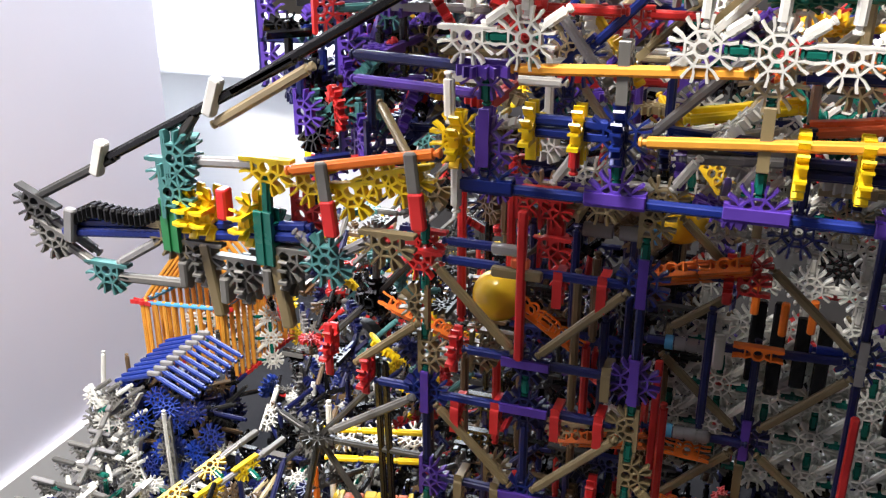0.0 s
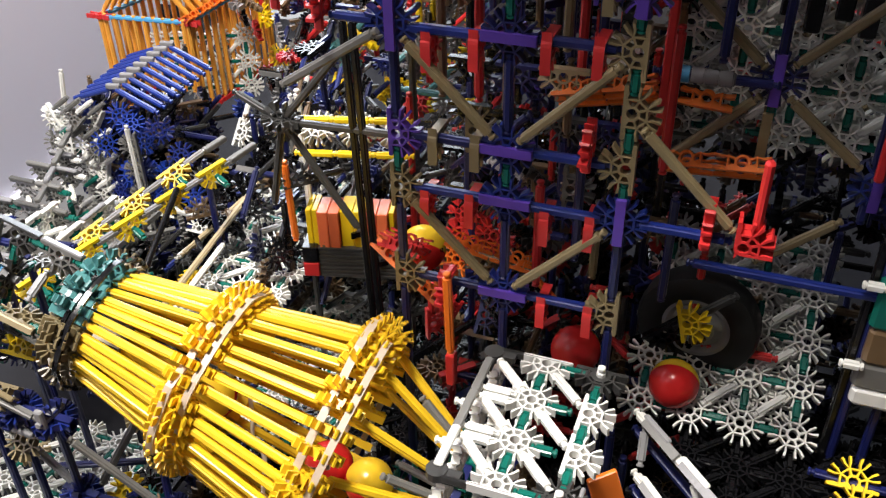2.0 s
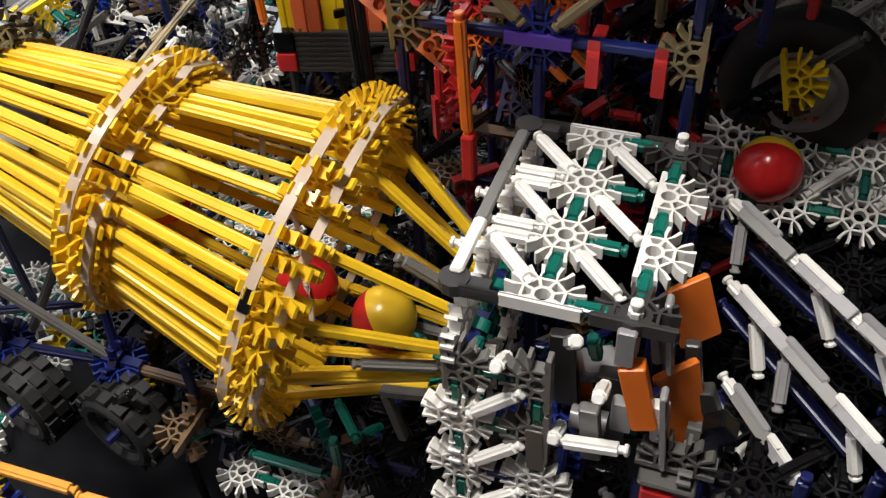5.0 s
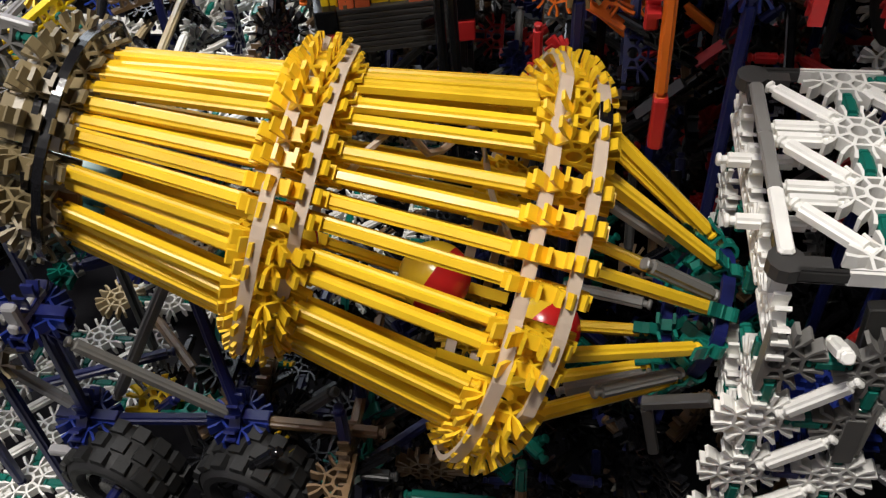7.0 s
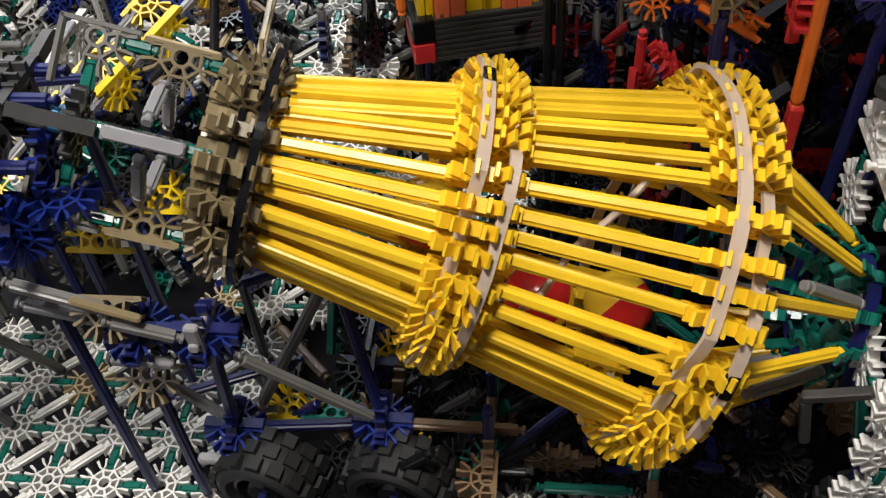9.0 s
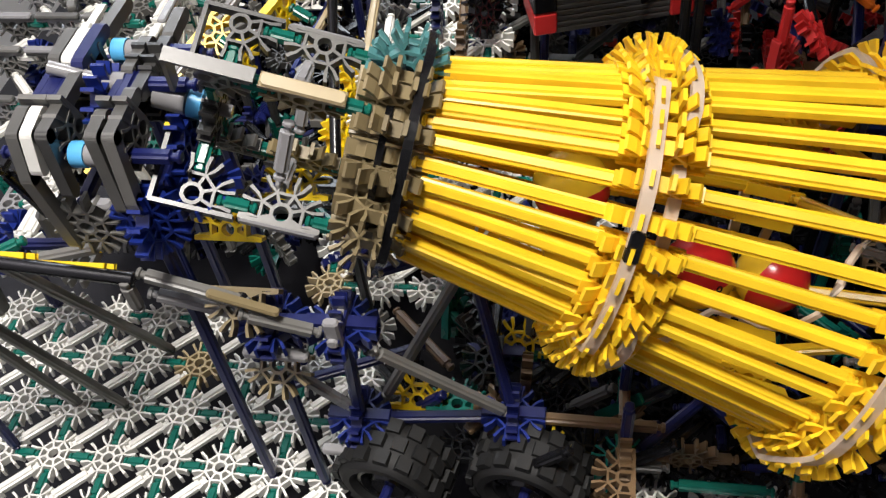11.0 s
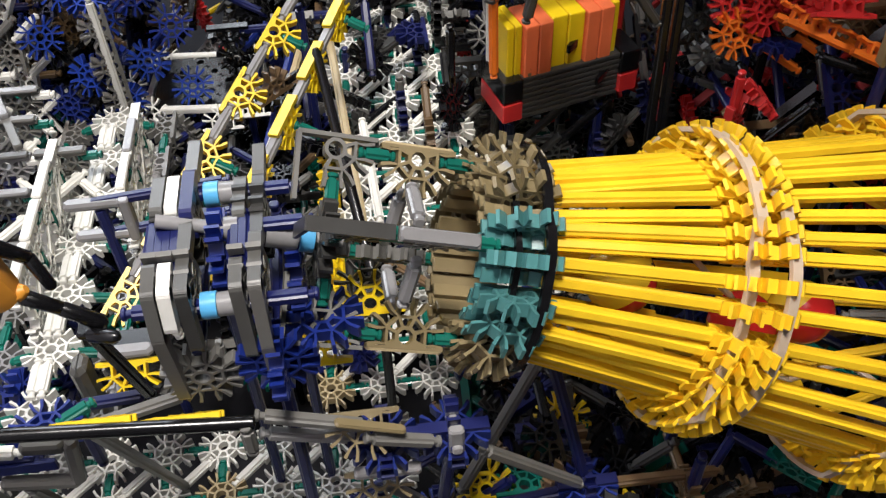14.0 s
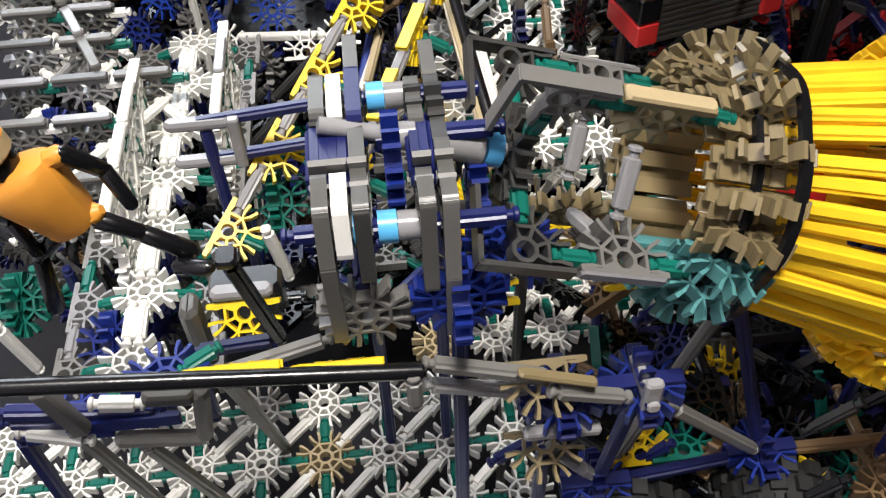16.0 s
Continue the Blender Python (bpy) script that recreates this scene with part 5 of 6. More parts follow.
# ---- yellow ladders ----
STEP = 0.0505
ladder = thing("yellow_ladder", "sloping ladder of yellow connectors on silver rods", "ladder")
for n_, (a, b) in enumerate(((Vector((-0.648, 0.569, 0.3117)), Vector((-0.53, 0.757, 0.394))), (Vector((-0.578, 0.55, 0.36)), Vector((-0.497, 0.755, 0.39))))):
    d = (b - a).normalized()
    k = 0
    while k * STEP < (b - a).length:
        p = a + d * STEP * k
        if n_ == 0:
            fan(ladder, p, d, Vector((-0.25, 0.4, -0.85)), "lemon", HALF)
        else:
            fan(ladder, p, d, Vector((-0.96, 0.3, -0.1)), "lemon", HALF)
        rod(ladder, p, p + d * STEP, "silver", inset=0.009)
        if k % 2 == 0:
            rod(ladder, p, p + Vector((0.026, -0.008, -0.012)), "green", inset=0.006)
        k += 1
block(ladder, "end_strip", (-0.49, 0.772, 0.393), (0.007, 0.036, 0.006), "grey", pose(0, 0, 0, 8, 0, -19))
block(ladder, "end_strip", (-0.525, 0.775, 0.395), (0.007, 0.03, 0.006), "grey", pose(0, 0, 0, 8, 0, -19))
rod(ladder, (-0.53, 0.76, 0.388), (-0.53, 0.76, 0.25), "navy", inset=0.004)
rod(ladder, (-0.64, 0.58, 0.316), (-0.64, 0.58, ZB), "navy", inset=0.004)
for k in range(5):
    fan(ladder, (-0.522, 0.6 + 0.03 * k, 0.27), Y, (0.9, 0, 0.4), "lemon", HALF)
mast = thing("dark_mast", "black upright rod beside the yellow ladder", "mast")
piece(mast, "shaft", "black", lambda g: g.lathe([(0, 0.0026), (0.003, 0.0034), (0.16, 0.0032), (0.163, 0.0022)], 10), frame_of((-0.497, 0.55, 0.32), (-0.02, 0.13, 0.06), Z), True)
block(mast, "foot", (-0.495, 0.545, 0.315), (0.024, 0.01, 0.01), "black")
rod(mast, (-0.5, 0.6, 0.3), (-0.515, 0.83, 0.32), "straw", inset=0, name="side_rod")
rod(mast, (-0.49, 0.62, 0.3), (-0.495, 0.72, 0.31), "white", inset=0, name="side_rod")
rod(mast, (-0.495, 0.545, 0.315), (-0.495, 0.545, ZB), "dark", inset=0, name="side_rod")

# ---- tray ----
tray = thing("black_tray", "black perforated tray edged with white strips", "tray")


def holed(g):
    n_, m_ = 6, 5
    w, h = 0.085 / n_, 0.07 / m_
    for i in range(n_):
        for j in range(m_):
            x, y = -0.0425 + w * (i + 0.5), -0.035 + h * (j + 0.5)
            if (i + j) % 2 or i in (0, n_ - 1):
                g.box((x, y, 0), (w, h, 0.006))
            else:
                for a in range(8):
                    t0, t1 = radians(45 * a - 22.5), radians(45 * a + 22.5)
                    q = lambda t, r: (x + r * math.cos(t), y + r * math.sin(t))
                    e = lambda t: (x + w / 2 * max(-1, min(1, math.cos(t) * 1.4)), y + h / 2 * max(-1, min(1, math.sin(t) * 1.4)))
                    g.prism([q(t0, 0.0035), e(t0), e(t1), q(t1, 0.0035)], -0.003, 0.003)


TM = pose(-0.632, 0.893, 0.235, 3, 0, -3)
piece(tray, "panel", "black", holed, TM)
for x, y, w, h, c in ((0, -0.038, 0.07, 0.006, "white"), (0, 0.038, 0.07, 0.006, "white"), (0.046, 0.0, 0.006, 0.06, "navy"), (-0.046, 0.0, 0.006, 0.06, "silver")):
    block(tray, "edge", TM @ Vector((x, y, 0.002)), (w, h, 0.006), c, pose(0, 0, 0, 3, 0, -6))
for x, y in ((-0.045, -0.04), (0.045, -0.04), (-0.045, 0.04), (0.045, 0.04), (0.02, -0.055), (-0.07, 0.0)):
    fan(tray, TM @ Vector((x, y, -0.002)), X, (0, -0.7, 0.7), "white", HALF)
for x, y in ((-0.04, -0.03), (0.04, -0.03), (0.04, 0.03)):
    rod(tray, TM @ Vector((x, y, 0)), (TM @ Vector((x, y, 0))) * 1 - Vector((0, 0, 0.1)), "navy", inset=0, name="leg")
rod(tray, (-0.57, 0.74, 0.265), (-0.53, 0.88, 0.30), "straw", inset=0, name="side_rod")
rod(tray, (-0.575, 0.735, 0.262), (-0.56, 0.775, 0.272), "white", inset=0, name="side_rod")
rod(tray, (-0.58, 0.72, 0.255), (-0.54, 0.9, 0.29), "blue", inset=0, name="side_rod")

# ---- slatted box of yellow, red and dark bars ----
crate = thing("striped_crate", "crate of stacked yellow and salmon bars on a dark base", "crate")
CM = pose(-0.347, 0.744, 0.322, 0, 0, 15)
x = -0.049
for w, c, proud in ((0.006, "lemon", 0), (0.006, "lemon", 0), (0.011, "salmon", 0.004), (0.011, "salmon", 0.004), (0.013, "lemon", 0), (0.013, "lemon", 0.001), (0.011, "salmon", 0.004), (0.011, "salmon", 0.004), (0.006, "lemon", 0)):
    block(crate, "stave", CM @ Vector((x + w / 2, -proud, 0.0325)), (w - 0.0006, 0.03, 0.043), c, pose(0, 0, 0, 0, 0, 15), 0.0008)
    x += w
for k in range(8):
    block(crate, "base_bar", CM @ Vector((0.002, -0.002, -0.02 + 0.0045 * k)), (0.1, 0.036, 0.004), "dark", pose(0, 0, 0, 0, 0, 15), 0.0008)
for x in (-0.0465, 0.0485):
    block(crate, "end_block", CM @ Vector((x, -0.003, -0.012)), (0.016, 0.04, 0.016), "red", pose(0, 0, 0, 0, 0, 15), 0.001)
    block(crate, "end_block", CM @ Vector((x, -0.003, 0.006)), (0.016, 0.04, 0.018), "black", pose(0, 0, 0, 0, 0, 15), 0.001)
rod(crate, CM @ Vector((-0.06, -0.018, 0.02)), CM @ Vector((-0.062, -0.018, 0.11)), "orange", inset=0, name="post")
for x in (-0.05, 0.05):
    rod(crate, CM @ Vector((x, 0, -0.02)), CM @ Vector((x, 0, -0.165)), "dark", inset=0, name="leg")
for k in range(3):
    fan(crate, CM @ Vector((-0.03 + 0.036 * k, 0.0, 0.135)), X, (0, -0.6, 0.8), "white")
    for z in (0.12, 0.155):
        rod(crate, CM @ Vector((-0.05 + 0.036 * k, -0.02, z)), CM @ Vector((-0.01 + 0.036 * k, -0.02, z)), "lemon", inset=0)
for x in (-0.05, 0.055):
    rod(crate, CM @ Vector((x, 0.01, 0.0)), CM @ Vector((x, 0.01, 0.17)), "red" if x > 0 else "white", inset=0, name="post")
for x, y, c in ((0.06, 0.03, "dark"),):
    rod(crate, CM @ Vector((x, y, -0.16)), CM @ Vector((x - 0.005, y, 0.22)), c, inset=0, name="post")

# ---- tyres ----


def tyre(name, m, r, w, label, hub="silver", knobs=0):
    t = thing(name, label, "wheel", m, "wheels")
    k = w / 2
    prof = [(-k * 0.8, r * 0.56), (-k, r * 0.66), (-k, r * 0.84), (-k * 0.8, r * 0.96), (-k * 0.45, r), (k * 0.45, r), (k * 0.8, r * 0.96), (k, r * 0.84), (k, r * 0.66), (k * 0.8, r * 0.56)]

    q = 0.93 if knobs else 1.0
    body = piece(t, "tyre", "rubber", lambda g: g.lathe([(x, y * q if y > r * 0.7 else y) for x, y in prof], 40, close=True), None, True)
    h = math.pi * r / knobs * 0.66 if knobs else 0.0

    def knob(g):
        g.add([(sx * k * 0.25, se * h * (1.0 if up < 0 else 0.85), up * r * 0.055) for up in (-1, 1) for sx, se in ((-1, -1), (1, -1), (1, 1), (-1, 1))],
              [(4, 5, 6, 7), (0, 1, 5, 4), (1, 2, 6, 5), (2, 3, 7, 6), (3, 0, 4, 7), (3, 2, 1, 0)])

    for i in range(knobs):
        for row in (-1, 0, 1):
            a = 2 * math.pi * (i + 0.5 * (row == 0)) / knobs
            o = Vector((0, math.cos(a), math.sin(a)))
            piece(body, "tread_block", "rubber", knob, frame_of(o * r * 0.95 + X * row * k * 0.62, X, o), False, ("knob", r, k))
    rim = piece(t, "rim", hub, lambda g: g.lathe([(-k * 0.75, r * 0.18), (-k * 0.8, r * 0.3), (-k * 0.5, r * 0.42), (-k * 0.78, r * 0.5), (-k * 0.78, r * 0.58), (k * 0.78, r * 0.58), (k * 0.78, r * 0.3), (k * 0.75, r * 0.18)], 28), None, True)
    piece(rim, "axle", "navy", lambda g: g.lathe([(-k * 1.3, 0.003), (k * 1.3, 0.003)], 8))
    return t


tyre("small_wheel", pose(-0.455, 0.425, 0.208, 0, 0, 78), 0.034, 0.032, "chunky black rubber wheel beside the white deck", "black", 16)
tyre("small_wheel", pose(-0.378, 0.428, 0.208, 0, 0, 78), 0.034, 0.032, "chunky black rubber wheel beside the white deck", "black", 16)
big = tyre("large_wheel", pose(-0.008, 0.655, 0.388, 0, 0, 84), 0.0475, 0.026, "large smooth black tyre with grey rim", "silver", 0)
tyre("large_wheel", pose(-0.11, 0.42, 0.205, 0, 0, 80), 0.034, 0.03, "black rubber wheel under the housing", "black", 16)
fan(big, Vector((-0.036, 0.003, 0.024)), (0, 0.25, 1), X, "lemon", HALF, name="hub_connector")
tyre("pulley_wheel", pose(-0.435, 0.92, 0.475, 0, 0, 70), 0.022, 0.016, "small black wheel with grey hub", "grey", 0)

# ---- front rail ----
rail = thing("orange_rail", "pair of long orange rods joined by a red clip", "rail")
for o in (Vector((0, 0, 0)), Vector((0.012, -0.02, -0.008))):
    for k in range(3):
        rod(rail, Vector((-0.46 + 0.12 * k, 0.345, 0.262)) + o, Vector((-0.342 + 0.12 * k, 0.349, 0.258)) + o, "amber", inset=0.001)
block(rail, "clip", (-0.31, 0.34, 0.262), (0.034, 0.012, 0.008), "red", pose(0, 0, 0, 20, 0, 0), label="red clip")
block(rail, "clip", (-0.4, 0.345, 0.262), (0.006, 0.014, 0.022), "grey")
fan(rail, (-0.41, 0.34, 0.245), X, (0, -0.8, 0.6), "lemon", FULL)
for k in range(9):
    p = Vector((-0.44 + S * k, 0.33, 0.2))
    fan(rail, p, X, Z, ("teal", "white", "grey")[k % 3], HALF)
    rod(rail, p, p + X * S, "navy" if k % 2 else "green")
for x in (-0.4, -0.31, -0.16):
    rod(rail, (x, 0.342, 0.258), (x, 0.342, 0.0), "navy", inset=0, name="leg")
    fan(rail, (x, 0.342, 0.235), X, Y, "blue")

# ---- chute at the housing's right ----
chute = thing("white_chute", "sloping cascade of white rods and grey strips", "chute")
for n_, (a, b) in enumerate((((-0.036, 0.54, 0.388), (0.052, 0.46, 0.376)), ((-0.029, 0.505, 0.366), (0.043, 0.437, 0.35)), ((-0.022, 0.475, 0.33), (0.035, 0.42, 0.305)), ((-0.02, 0.45, 0.29), (0.03, 0.405, 0.26)))):
    a, b = Vector(a), Vector(b)
    d = (b - a).normalized()
    for k in range(3):
        p = a.lerp(b, k / 3.0)
        rod(chute, p, p + d * 0.034, "white", inset=0)
        fan(chute, p + d * 0.03, d, Vector((0.5, 0.6, 0.55)), "silver" if (k + n_) % 2 else "grey", HALF)
        block(chute, "strip", p + d * 0.024 + Vector((0, 0, 0.006)), (0.027, 0.0046, 0.0022), "silver" if (k + n_) % 2 == 0 else "white", frame_of((0, 0, 0), d, Z))
        if (k + 2 * n_) % 3:
            rod(chute, p + d * 0.022, p + d * 0.026 + Vector((0.012 - 0.006 * n_, -0.014 + 0.004 * k, -0.03)), "white", inset=0.002)
        else:
            rod(chute, p + d * 0.012, p + d * 0.02 + Vector((-0.004, -0.016, -0.024)), "silver", inset=0.002)
    rod(chute, a - Vector((0, -0.006, 0.022)), b - Vector((0, -0.006, 0.022)), "navy", inset=0)
for x, y in ((-0.04, 0.54), (0.05, 0.43), (0.02, 0.42)):
    rod(chute, (x, y, 0.34), (x, y, 0.0), "navy", inset=0, name="leg")

# ---- dark deck on the right ----
dark = thing("black_deck", "black lattice deck with yellow connectors and blue rails, over shade-dark filler layers", "construction deck")
db = Bulk()
# offset lower layers and sheets left of the deck are black filler for floor shade
for k in range(3):
    sheet(db, (0.0 + 0.011 * k, 0.42 + 0.013 * k, 0.32 - 0.011 * k), X, Y, 8, 6, "black", "black", "black", way=(-1) ** k)
    sheet(db, (-0.25 + 0.012 * k, 0.5 + 0.012 * k, 0.185 - 0.012 * k), X, Y, 9, 9, "black", "black", "black", way=(-1) ** k)
    sheet(db, (-0.6 + 0.013 * k, 0.66 + 0.012 * k, 0.15 - 0.012 * k), X, Y, 9, 10, "black", "navy" if k == 0 else "black", "black", way=(-1) ** k)
sheet(db, (-0.3, 0.62, 0.2), X, Y, 8, 7, "black", "black", "black")
sheet(db, (-0.42, 0.46, 0.175), X, Y, 8, 4, "black", "navy", "black")
db.done("lattice", dark)
for k, (x, y, z) in enumerate(((0.118, 0.575, 0.335), (0.12, 0.548, 0.335), (0.1, 0.505, 0.335), (0.085, 0.49, 0.335), (0.11, 0.48, 0.34))):
    fan(dark, (x, y, z), X if k > 1 else -X, (0, -0.6, 0.8) if k > 1 else (0, 0.6, -0.8), "lemon" if k < 4 else "white", HALF)
    if k != 1:
        rod(dark, (x - 0.03, y + 0.004, z - 0.003), (x + 0.06, y, z - 0.003), "lemon" if k == 3 else "navy", inset=0)
for k in range(5):
    rod(dark, (0.05 + 0.012 * k, 0.475 - 0.015 * k, 0.33), (0.15 + 0.012 * k, 0.46 - 0.015 * k, 0.332), "navy", inset=0)
    block(dark, "strip", (0.075 + 0.02 * k, 0.48 - 0.018 * k, 0.338), (0.032, 0.0052, 0.003), "silver" if k % 2 else "grey", pose(0, 0, 0, 0, 0, -12))
    rod(dark, (0.06 + 0.02 * k, 0.478 - 0.016 * k, 0.338), (0.08 + 0.02 * k, 0.46 - 0.016 * k, 0.31), "white", inset=0)
rod(dark, (0.068, 0.487, 0.32), (0.068, 0.487, 0.365), "white", inset=0)
rod(dark, (0.08, 0.405, 0.26), (0.08, 0.405, 0.315), "red", inset=0)
for x, y in ((0.02, 0.5), (0.22, 0.5), (0.02, 0.6), (0.2, 0.44), (-0.58, 0.7), (-0.3, 1.0), (-0.28, 0.62), (-0.05, 0.84), (-0.4, 0.48)):
    rod(dark, (x, y, 0.0), (x, y, 0.285 if x > 0 else 0.19), "black", inset=0, name="leg")

# ---- tower block at the right ----
motor = thing("motor_column", "upright stack of teal, black and grey blocks", "motor")
for z, h, w, c in ((0.472, 0.04, 0.034, "green"), (0.437, 0.03, 0.03, "brown"), (0.411, 0.022, 0.034, "grey"), (0.392, 0.016, 0.03, "white")):
    block(motor, "casing", (0.118, 0.62, z), (w, 0.04, h), c, bev=0.003)
for z in (0.487, 0.42):
    rod(motor, (0.09, 0.6, z), (0.106, 0.6, z), "white", inset=0)
for x in (0.098, 0.104, 0.125):
    rod(motor, (x, 0.61, 0.52), (x, 0.61, 0.31), "navy" if x > 0.1 else "black", inset=0, name="leg")
rod(motor, (0.098, 0.62, 0.32), (0.098, 0.62, 0.0), "navy", inset=0, name="leg")

# ---- mixed filler undergrowth of rods, mostly dark colours in place of interior shade ----
def thicket(name, label, lo, hi, n_, cols, seed):
    r = random.Random(seed)
    t = thing(name, label, "framework", kind="stuff")
    k = Bulk()
    ways = [Vector(v) for v in ((1, 0, 0), (0, 1, 0), (0, 0, 1), (0.7, 0.7, 0), (0.7, 0, 0.7), (0, 0.7, 0.7), (-0.7, 0.7, 0))]
    for _ in range(n_):
        p = Vector([round((r.uniform(a, b) - a) / 0.019) * 0.019 + a for a, b in zip(lo, hi)])
        d = r.choice(ways)
        c = r.choice(cols)
        L = r.choice((0.0384, 0.054, 0.0765, 0.054))
        rod(k, p, p + d * L, c, inset=0.009)
        if r.random() < 0.75:
            fan(k, p, d, r.choice(ways) + Vector((0.03, 0.02, 0.05)), r.choice(cols), r.choice((FULL, HALF, HALF)))
    k.done("framework", t)
    return t


thicket("terrace_undergrowth", "dim blue, green and grey framework under the terrace", (-0.8, 0.6, 0.16), (-0.5, 0.84, 0.225), 230, ("navy", "green", "dark", "dark", "navy", "grey", "black", "black"), 11)
thicket("drum_undergrowth", "dim navy and black framework under the drum", (-0.46, 0.42, 0.17), (-0.1, 0.62, 0.24), 150, ("navy", "black", "navy", "dark", "green", "black", "brown"), 12)
thicket("back_undergrowth", "dim dark framework behind the crate", (-0.45, 0.72, 0.18), (0.0, 1.0, 0.42), 170, ("black", "navy", "dark", "grey", "black", "red", "brown"), 13)
thicket("house_undergrowth", "dim navy and black framework under the blue house", (-0.9, 0.8, -0.02), (-0.58, 1.04, 0.15), 420, ("navy", "black", "dark", "black", "navy", "brown", "black"), 21)
thicket("house_framework", "dim navy and brown framework behind the blue house", (-0.86, 0.9, 0.16), (-0.68, 1.02, 0.33), 170, ("navy", "black", "dark", "brown", "blue", "black"), 22)
thicket("side_undergrowth", "grey, blue and white framework beside the house", (-0.6, 0.86, 0.2), (-0.42, 1.05, 0.36), 130, ("dark", "navy", "grey", "black", "blue", "dark", "black", "white"), 14)
thicket("far_framework", "dim teal, grey and yellow framework behind the tower", (-0.45, 0.78, 0.45), (-0.2, 1.0, 0.8), 150, ("teal", "grey", "dark", "black", "lemon", "red", "navy", "grey"), 15)
# added dark thickets here hide lit floor and wall where shade belongs
thicket("rear_framework", "black and navy filler framework at the machine's rear, dark for shade", (-0.24, 0.84, 0.4), (0.42, 1.0, 0.98), 420, ("black", "navy", "dark", "black", "red", "brown", "purple", "tan", "black"), 17)
thicket("tower_core", "filler framework inside the tower, dark in place of shade", (-0.2, 0.66, 0.42), (-0.06, 0.8, 0.8), 120, ("black", "navy", "red", "dark", "brown", "navy", "black"), 18)
thicket("shelf_undergrowth", "navy, grey and black filler framework below the tripod, dark for shade", (-0.56, 0.72, 0.17), (-0.3, 1.02, 0.34), 240, ("black", "navy", "dark", "black", "navy", "grey", "brown"), 31)
thicket("corner_framework", "black, grey and yellow filler framework between cage and tower, mostly dark for shade", (-0.68, 1.06, 0.02), (-0.36, 1.3, 0.5), 520, ("black", "dark", "navy", "grey", "black", "lemon", "red", "silver", "brown"), 41)
thicket("rear_undergrowth", "black filler framework low behind the tower, dark for shade", (-0.02, 0.76, 0.12), (0.34, 0.98, 0.5), 380, ("black", "dark", "black", "navy", "black", "brown"), 43)
thicket("tower_undergrowth", "black, brown and red filler framework under the tower, mostly dark for shade", (-0.24, 0.63, 0.2), (0.0, 0.82, 0.42), 240, ("black", "dark", "brown", "navy", "black", "red", "black"), 44)
thicket("right_framework", "white and blue framework beside the black deck", (-0.02, 0.38, 0.18), (0.16, 0.46, 0.28), 90, ("white", "navy", "blue", "silver", "white"), 16)
thicket("gallery_framework", "purple, navy and black framework under the gallery's edge", (-0.35, 0.6, 0.8), (-0.25, 0.74, 0.93), 110, ("purple", "navy", "black", "teal", "purple", "red", "black", "blue"), 23)
posts = thing("purple_posts", "upright posts of purple connectors beside the gallery", "posts")
for x, y, z0, n_ in ((-0.392, 0.66, 0.86, 3), (-0.312, 0.64, 0.80, 4), (-0.345, 0.66, 0.77, 3)):
    for k in range(n_):
        fan(posts, (x, y, z0 + 0.0384 * k), Z, Y, "purple" if k % 2 == 0 or x < -0.35 else "red", HALF)
    rod(posts, (x - 0.006, y, z0 - 0.02), (x - 0.006, y, z0 + 0.0384 * n_), "navy", inset=0, name="post")
    rod(posts, (x - 0.006, y, z0 + 0.02), (-0.19, y, z0 + 0.026), "navy", inset=0, name="rail")
red = thing("red_fans", "cluster of red and orange connectors in the dim interior", "framework")
for k in range(9):
    fan(red, (-0.23 + 0.018 * (k % 4), 0.71 + 0.012 * (k // 3), 0.36 + 0.017 * (k % 3)), (1, 0.3 * (k % 2), 0.3), (0.3 * (k % 3) - 0.3, -1, 0.3), "red" if k % 3 else "orange")
for k in range(3):
    rod(red, (-0.24 + 0.03 * k, 0.72, 0.37), (-0.18 + 0.03 * k, 0.7, 0.33), "orange", inset=0)
rod(red, (-0.2, 0.72, 0.36), (-0.2, 0.72, 0.0), "black", inset=0)

# slender posts before the crate
hang = thing("red_orange_hanger", "orange upright rod with a red end clip", "post")
rod(hang, (-0.178, 0.545, 0.47), (-0.176, 0.545, 0.395), "orange", inset=0)
block(hang, "end_clip", (-0.1755, 0.545, 0.382), (0.007, 0.009, 0.03), "red")
rod(hang, (-0.178, 0.545, 0.465), (-0.178, 0.56, 0.465), "red", inset=0)

# ---- balls ----


def ball(label, first, m, r=0.0195):
    t = thing("ball", label, "ball", m, "balls")
    other = "ball_red" if first == "ball_yellow" else "ball_yellow"
    for c, z0, z1 in ((first, -0.9, 0.0), (other, 0.0, 0.9)):
        prof = [(r * math.sin(math.pi / 2 * q), max(0.0004, r * math.cos(math.pi / 2 * q))) for q in np.linspace(z0 / 0.9, z1 / 0.9, 13)]
        shell = piece(t, "half_shell", c, lambda g: g.lathe(prof, 36, axis="z"), None, True, ("shell", c, z0), "yellow half" if c == "ball_yellow" else "red half")
    piece(shell, "hole", "black", lambda g: g.lathe([(r * 0.99, 0.0001), (r * 1.004, 0.0019), (r * 0.9, 0.0019)], 12), pose(0, 0, 0, 75, 0, 20), key=("hole",))
    return t


ball("red and yellow plastic ball resting on the black deck", "ball_red", pose(-0.0167, 0.615, 0.3536, -88, 12, 0))


